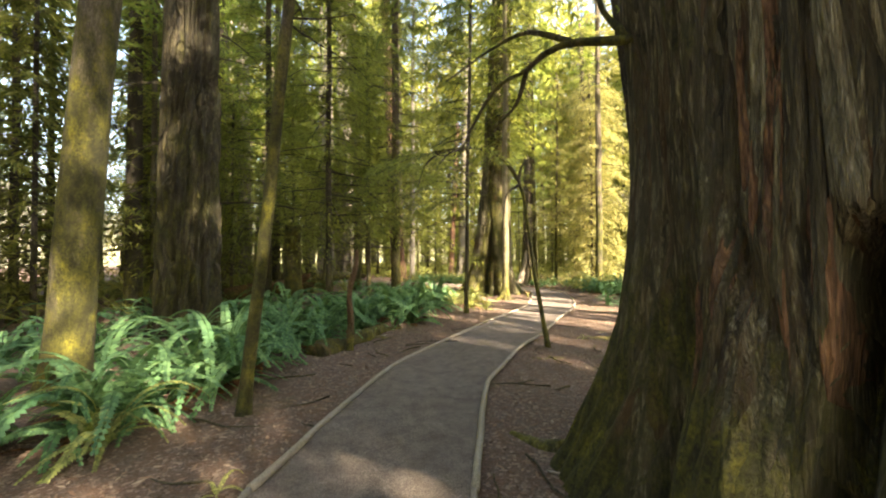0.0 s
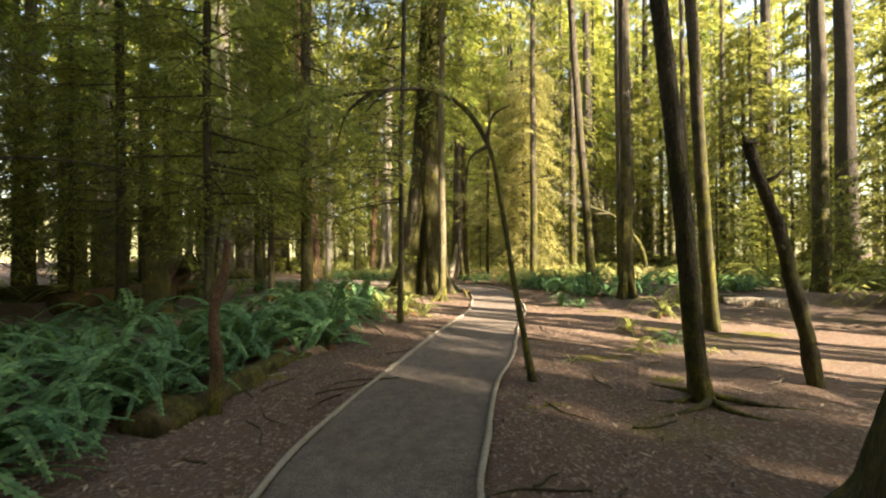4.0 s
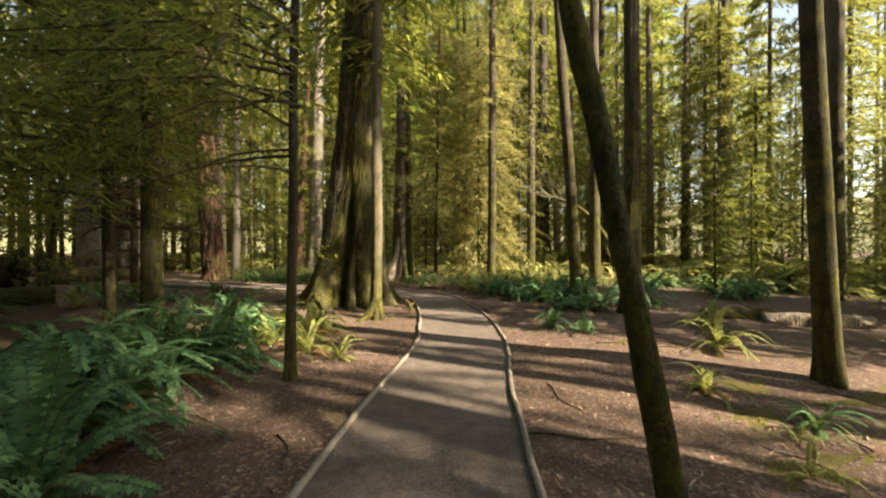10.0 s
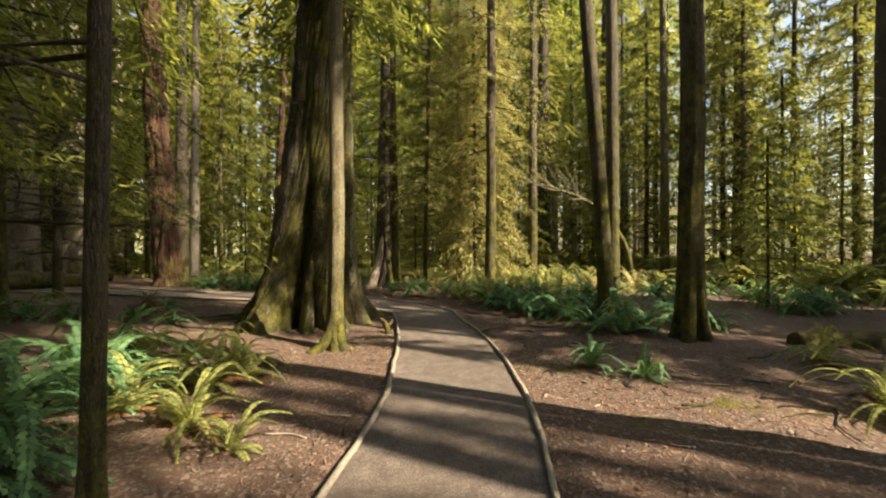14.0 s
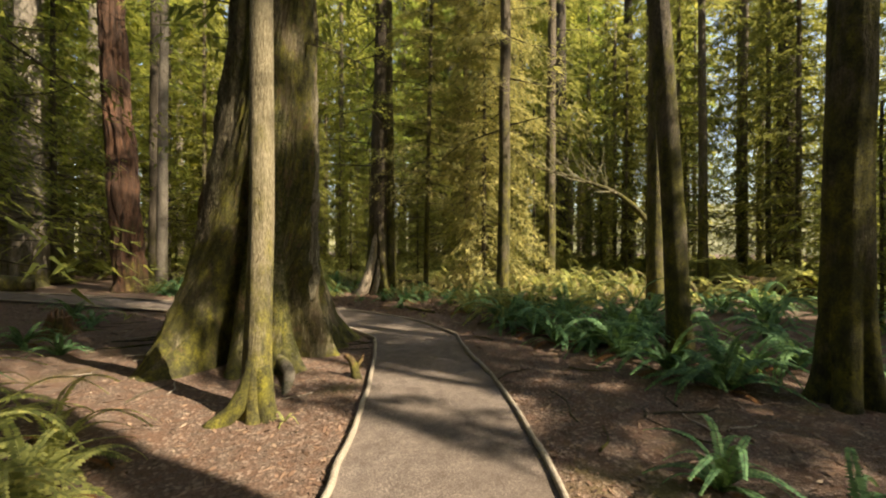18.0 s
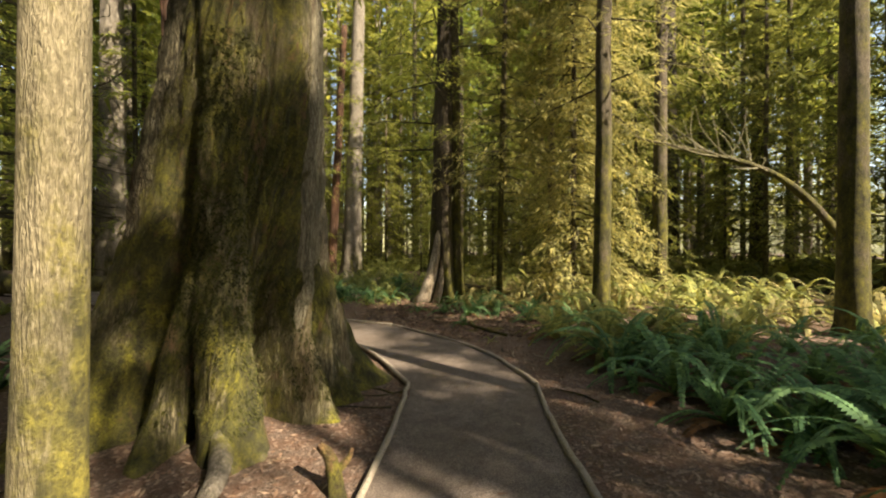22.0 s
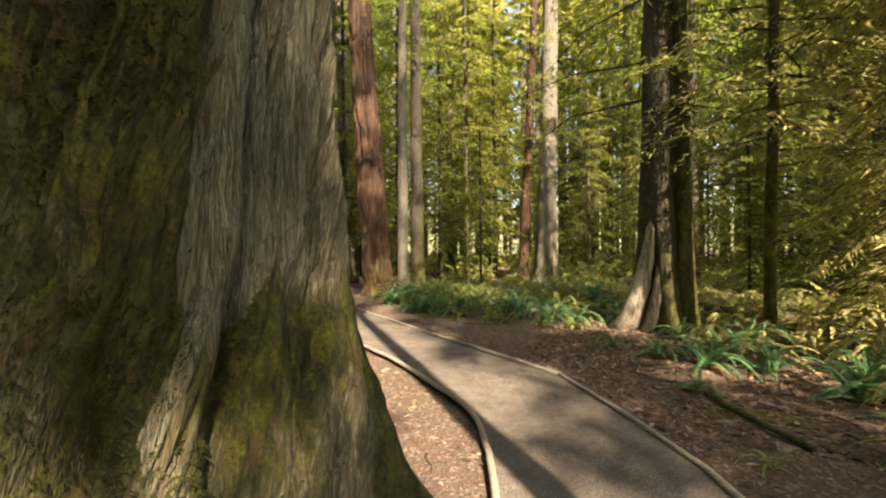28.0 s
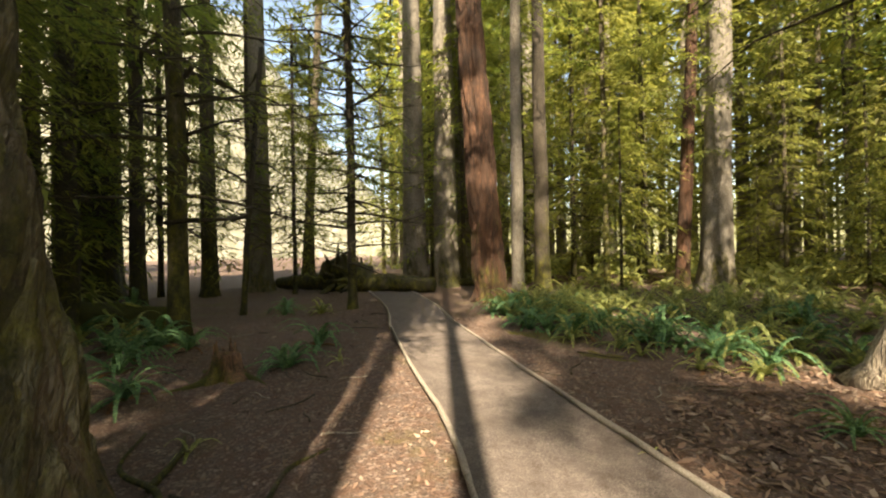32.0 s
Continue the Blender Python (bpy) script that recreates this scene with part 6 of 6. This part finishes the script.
log("fallen_log", "weathered log lying on bare soil", [(9.7, 11.9, 0.1), (10.4, 11.3, 0.14), (11.2, 10.9, 0.12)], 0.15, 0.13, WOOD_PALE, 8)
log("fallen_log", "short dark log among ferns", [(8.9, 12.6, 0.14), (9.6, 12.3, 0.16), (10.3, 12.1, 0.14)], 0.17, 0.15, WOOD_ROT, 9)

# uprooted tree with root wads
for x, y, h, rz, lb in [(-10.6, 28.2, 1.9, 20, "dark root wad of an uprooted tree"), (-9.3, 28.6, 1.5, 200, "dark root wad behind shaded trees"), (-6.6, 17.8, 0.9, 60, "old reddish root wad in brush")]:
    th = thing("uprooted_stump", lb + " on the forest floor", "stump", x, y, gz(x, y), rz)
    s = Soup()
    s.add(*tube(curve([(0, 0, 0.35), (-1.4, 0.1, 0.33), (-3.2, 0.0, 0.28)], 24), np.linspace(0.42, 0.26, 24), 16, 0.25, 3))
    part("trunk", s, BARK_DARK if h > 1 else WOOD_ROT, th)
    gg = np.random.default_rng(int(100 * h))
    a, q = np.linspace(0, 2 * np.pi, 29)[:-1], np.linspace(0, np.pi, 15)
    A, Q = np.meshgrid(a, q)
    R = 1 + 0.28 * vnoise(A / (2 * np.pi) * 7, Q * 2.2, 31, 7) + 0.14 * vnoise(A / (2 * np.pi) * 16, Q * 5, 32, 16)
    s = Soup()
    s.add(np.stack([0.08 + 0.26 * h * R * np.cos(Q), 0.46 * h * R * np.sin(Q) * np.cos(A), 0.36 * h + 0.44 * h * R * np.sin(Q) * np.sin(A)], -1).reshape(-1, 3), grid_faces(15, 28, True))
    part("soil", s, WOOD_ROT if h < 1 else BARK_DARK, th, "dark soil clinging to the roots")
    for k in range(18):
        a, l = gg.uniform(0, 6.28), gg.uniform(0.4, 1.0) * h
        e = np.array([0.25 + gg.uniform(-0.1, 0.4), l * math.cos(a), 0.45 + l * math.sin(a)])
        e[2] = max(e[2], 0.02)
        s = Soup()
        s.add(*tube(curve([(-0.3, 0, 0.4), 0.5 * e + [0.05, gg.uniform(-0.15, 0.15), 0.22], e], 10), np.linspace(0.2, 0.03, 10), 7, 0.3, k))
        part("root", s, BARK_DARK if h > 1 else WOOD_ROT, th)

# mossy broken post and slim snags
th = thing("snag", "mossy broken off dead trunk standing in ferns", "snag", -4.97, 13.27, gz(-4.97, 13.27) - 0.02)
part("trunk", trunk_soup([(-0.2, 0.40), (0, 0.36), (0.4, 0.29), (1, 0.26), (2.7, 0.235)], 2.7, 30, 40, (-0.01, 0), 0, 0.3, 6, 0.03, 601, 14, 0.3, zpow=1.0), BARK_MOSSY, th)
th = thing("snag", "thin rotten broken stem among ferns", "snag", -1.62, 6.9, 0)
s = Soup()
s.add(*tube(curve([(0, 0, -0.05), (0.03, 0, 0.5), (0.0, 0, 1.0), (0.1, 0.02, 1.45), (0.12, 0.03, 1.75)], 30), np.linspace(0.07, 0.03, 30), 10, 0.25, 5))
part("trunk", s, WOOD_ROT, th)
th = thing("snag", "bare dark leaning snag broken at the top", "snag", 5.0, 6.25, gz(5.0, 6.25))
lean = curve([(0, 0, -0.08), (-0.24, 0.01, 0.9), (-0.55, 0.02, 1.9), (-0.86, 0.03, 2.66), (-0.9, 0.03, 2.8)], 44)
s = Soup()
s.add(*tube(lean, np.interp(np.arange(44), [0, 36, 40, 43], [0.085, 0.05, 0.075, 0.03]), 12, 0.22, 6))
part("trunk", s, BARK_DARK, th)
for k, (i0, dx, dy, dz) in enumerate([(40, -0.14, -0.05, 0.12), (39, 0.16, 0.04, 0.1), (27, 0.2, -0.1, 0.16), (18, -0.18, -0.1, 0.05)]):
    s = Soup()
    s.add(*tube(np.array([lean[i0], lean[i0] + [0.6 * dx, 0.6 * dy, 0.4 * dz], lean[i0] + [dx, dy, dz]]), [0.035, 0.024, 0.008], 7, 0.3, k))
    part("stub", s, BARK_MOSSY, th, "mossy broken branch stub")

# pale bare branches reaching over the fern glade
th = thing("dead_branch_tree", "leaning mossy limb with pale bare twigs over ferns", "tree", 15.0, 21.5, 0)
s = Soup()
main = curve([(0, 0, -0.1), (-0.3, 0.2, 1.8), (-1.4, 0.8, 3.4), (-3.0, 1.4, 4.1), (-4.6, 2.0, 4.6)], 40)
s.add(*tube(main, np.linspace(0.13, 0.03, 40), 10, 0.15, 7))
arm = part("limb", s, BARK_MOSSY, th)
gg = np.random.default_rng(8)
for k in range(26):
    b = main[int(gg.uniform(20, 39))]
    e = b + np.array([gg.uniform(-1.8, 0.4), gg.uniform(-0.5, 0.5), gg.uniform(-0.1, 1.7)])
    s = Soup()
    s.add(*tube(curve([b, 0.5 * (b + e) + gg.uniform(-0.15, 0.15, 3), e], 8), np.linspace(0.022, 0.004, 8), 4))
    part("twig", s, TWIG_PALE, arm)

# surface roots of the dark leaning tree
for k, (az, l) in enumerate([(2.9, 0.9), (3.6, 1.2), (-0.4, 1.1), (-1.2, 0.8), (1.6, 0.7)]):
    u = np.linspace(0, 1, 10)
    p = np.stack([0.05 + 0.85 * l * u, 0.10 * np.sin(4 * u + k), 0.035 - 0.06 * u], 1)
    s = Soup()
    s.add(*tube(rotz(p, az), 0.034 * (1.25 - u), 7, 0.25, k))
    thing("surface_root", "mossy root running over bare soil", "root", 3.34, 6.19, 0.005, group="surface roots", data=s.mesh("surface_root", BARK_MOSSY))

# moss cushions on the soil
for k, (x, y, rx, ry) in enumerate([(3.2, 7.9, 0.75, 0.22), (4.3, 8.3, 0.8, 0.22), (4.9, 9.0, 0.6, 0.3), (7.3, 8.8, 0.9, 0.3), (6.5, 8.9, 0.7, 0.3), (5.6, 9.6, 0.5, 0.25), (3.5, 6.9, 0.4, 0.2), (5.6, 11.4, 0.4, 0.2), (1.6, 6.4, 0.25, 0.2), (-1.25, 8.0, 0.4, 0.3), (5.7, 21.0, 0.5, 0.25), (4.6, 23.6, 0.7, 0.3), (0.6, 25.3, 0.8, 0.4), (1.9, 24.6, 0.6, 0.3)]):
    a, q = np.linspace(0, 2 * np.pi, 25)[:-1], np.linspace(0, 1, 7)
    A, Q = np.meshgrid(a, q)
    rad = Q * (1 + 0.45 * vnoise(A / (2 * np.pi) * 7, k * 2.0, 70 + k, 7) + 0.15 * vnoise(A / (2 * np.pi) * 16, k * 2.0, 90 + k, 16))
    px, py = rx * rad * np.cos(A), ry * rad * np.sin(A)
    pz = ground_z(x + px, y + py) + 0.022 * (1 - Q) - 0.010 + 0.010 * vnoise(px * 18, py * 18, k)
    s = Soup()
    s.add(np.stack([px, py, pz], -1).reshape(-1, 3), grid_faces(7, 24, True))
    thing("moss_cushion", "low yellow green moss patch on bare soil", "moss", x, y, 0, group="moss patches", data=s.mesh("moss_cushion", MOSS_SOIL))

# sticks scattered on the floor
g = np.random.default_rng(66)
STICKS = []
for k in range(6):
    s = Soup()
    l = (0.25, 0.4, 0.6, 0.35, 0.8, 0.5)[k]
    u = np.linspace(-0.5, 0.5, 6)
    s.add(*tube(np.stack([l * u, 0.06 * l * np.sin(6 * u + k), 0.008 + 0 * u], 1), np.linspace(0.011, 0.005, 6), 5, 0.15, k))
    STICKS.append(s.mesh("stick", (TWIG, WOOD_POLE, TWIG, WOOD_PALE, TWIG, WOOD_ROT)[k]))
n = 0
while n < 240:
    x, y = g.uniform(-4, 9), g.uniform(0.8, 26)
    gap = float(path_gap(x, y)[0])
    if gap < -0.2 and g.uniform() < 0.93 or gap > 4 or -0.2 <= gap < 0.08:
        continue
    k = n % 6
    thing("stick", ("small fallen twig lying on the forest floor", "dry pale stick lying on the forest floor")[k in (1, 3)], "stick", x, y, gz(x, y) + (0.035 if gap < 0 else 0.006), g.uniform(0, 360), group="sticks on the ground", data=STICKS[k])
    n += 1

# leaf litter flakes
s = Soup()
N = 90000
x, y = g.uniform(-6, 10, N), g.uniform(0.5, 27, N)
gap = path_gap(x, y)
ok = (gap > 0.05) & (gap < 3.5) & (g.uniform(0, 1, N) < 0.9 - 0.2 * gap) | (gap < 0) & (g.uniform(0, 1, N) < 0.03)
x, y, gap = x[ok], y[ok], gap[ok]
z = ground_z(x, y, gap) + np.where(gap < 0, 0.05, 0.008)
# chunkier litter on the bank inside the bend
xb, yb = g.uniform(3.2, 8.2, 9000), g.uniform(20.2, 26, 9000)
gb = path_gap(xb, yb)
kb = gb > 0.1
xb, yb, gb = xb[kb], yb[kb], gb[kb]
x, y, gap = np.concatenate([x, xb]), np.concatenate([y, yb]), np.concatenate([gap, gb])
z = np.concatenate([z, ground_z(xb, yb, gb) + 0.012])
a, ln, wd = g.uniform(0, 6.28, len(x)), 0.012 + 0.05 * g.uniform(0, 1, len(x)) ** 2, g.uniform(0.004, 0.016, len(x))
d = np.stack([np.cos(a) * ln, np.sin(a) * ln, g.uniform(-0.008, 0.015, len(x))], 1)
w = np.stack([-np.sin(a) * wd, np.cos(a) * wd, g.uniform(-0.006, 0.006, len(x))], 1)
big = np.arange(len(x)) >= len(x) - len(xb)
d[big] *= 1.7
w[big] *= 1.6
p = np.stack([x, y, z], 1)
v = np.stack([p - d, p + w, p + d, p - w], 1).reshape(-1, 3)
s.add(v, np.arange(len(v)).reshape(-1, 4))
thing("leaf_litter", "dry brown leaves and needle flakes scattered on soil", "leaf litter", kind="stuff", data=s.mesh("leaf_litter", FLAKES))

# small red stump, root stubs and roots about the bend cedar
th = thing("stump", "small crumbling reddish stump with mossy foot", "stump", -1.52, 20.56, gz(-1.52, 20.56) - 0.02)
part("trunk", trunk_soup([(-0.1, 0.34), (0, 0.28), (0.15, 0.19), (0.34, 0.16)], 0.34, 28, 14, (0.05, 0), 0, 0.5, 5, 0.05, 701, 12, 0.2, zpow=1.0), BARK_INNER, th)
for k in range(9):
    s = Soup()
    az, hh = 0.7 * k, 0.26 + 0.05 * (k * 5 % 4)
    s.add(*tube(np.array([(0.11 * math.cos(az), 0.11 * math.sin(az), 0.1), (0.12 * math.cos(az), 0.12 * math.sin(az), 0.25), (0.13 * math.cos(az + 0.2), 0.13 * math.sin(az + 0.2), hh + 0.12)]), [0.05, 0.04, 0.008], 6, 0.3, k))
    part("splinter", s, BARK_INNER, th)
for k, (az, l) in enumerate([(0.4, 0.6), (1.9, 0.5), (3.3, 0.7), (4.7, 0.6)]):
    u = np.linspace(0, 1, 8)
    s = Soup()
    s.add(*tube(rotz(np.stack([0.12 + l * u, 0.06 * np.sin(4 * u), 0.08 * (1 - u) ** 2], 1), az), 0.05 * (1.2 - u), 7, 0.3, k))
    part("root", s, MOSS_MAT, th, "moss covered root")
th = thing("root_stub", "grey broken root stub standing in the soil", "root", 3.37, 16.1, gz(3.37, 16.1) - 0.02)
s = Soup()
s.add(*tube(curve([(0.05, -0.08, -0.02), (0.02, 0, 0.12), (-0.02, 0.05, 0.22), (-0.09, 0.1, 0.27)], 14), np.linspace(0.055, 0.025, 14), 9, 0.3, 4))
part("trunk", s, WOOD_ROT, th)
s = Soup()
s.add(*tube(curve([(0.02, 0, 0.13), (0.10, 0.03, 0.2), (0.13, 0.03, 0.27)], 8), np.linspace(0.03, 0.012, 8), 7, 0.3, 5))
part("twig", s, WOOD_ROT, th)
for k, (x, y, pts) in enumerate([(1.5, 19.1, [(0, 0, 0.05), (-0.5, 0.15, 0.03), (-1.1, 0.05, 0.03), (-1.8, 0.35, -0.02)]), (0.8, 19.25, [(0, 0, 0.03), (-0.4, 0.3, 0.04), (-0.9, 0.45, -0.02)]), (1.0, 18.9, [(0, 0, 0.04), (-0.6, -0.1, 0.04), (-1.3, 0.1, -0.02)]),
                               (2.0, 19.15, [(0, 0, 0.05), (-0.2, 0.4, 0.03), (-0.6, 0.8, 0.02), (-0.7, 1.2, -0.02)])]):
    s = Soup()
    s.add(*tube(curve(np.array(pts), 24), np.linspace(0.027, 0.009, 24), 9, 0.3, 50 + k))
    thing("surface_root", "dark root snaking over the soil", "root", x, y, gz(x, y), group="surface roots", data=s.mesh("surface_root", BARK_DARK))

# seedlings and small sprouts along the path
gg = np.random.default_rng(88)
for x, y, sz in [(-1.55, 2.75, 0.26), (-1.7, 2.3, 0.2), (2.62, 15.0, 0.2), (2.35, 15.85, 0.24), (2.75, 7.8, 0.2), (1.72, 8.15, 0.16), (4.15, 8.2, 0.42), (4.75, 8.6, 0.4), (5.3, 8.0, 0.25), (1.85, 11.05, 0.15), (3.3, 21.9, 0.16), (0.4, 19.6, 0.25), (-0.9, 21.9, 0.3), (5.45, 19.9, 0.22)]:
    th = thing("sprout", "small bright green sprout on the forest floor", "seedling", x, y, gz(x, y) - 0.01, gg.uniform(0, 360), group="sprouts along the path")
    for i in range(5):
        f = new("frond", FRONDS["yellow"][i % 3])
        f.parent = th
        k = sz * gg.uniform(0.7, 1.1)
        f.matrix_basis = pose(0, 0, 0, gg.uniform(-10, 10), gg.uniform(-10, 10), i * 72 + gg.uniform(-20, 20)) @ Matrix.Diagonal((k, k, k, 1))
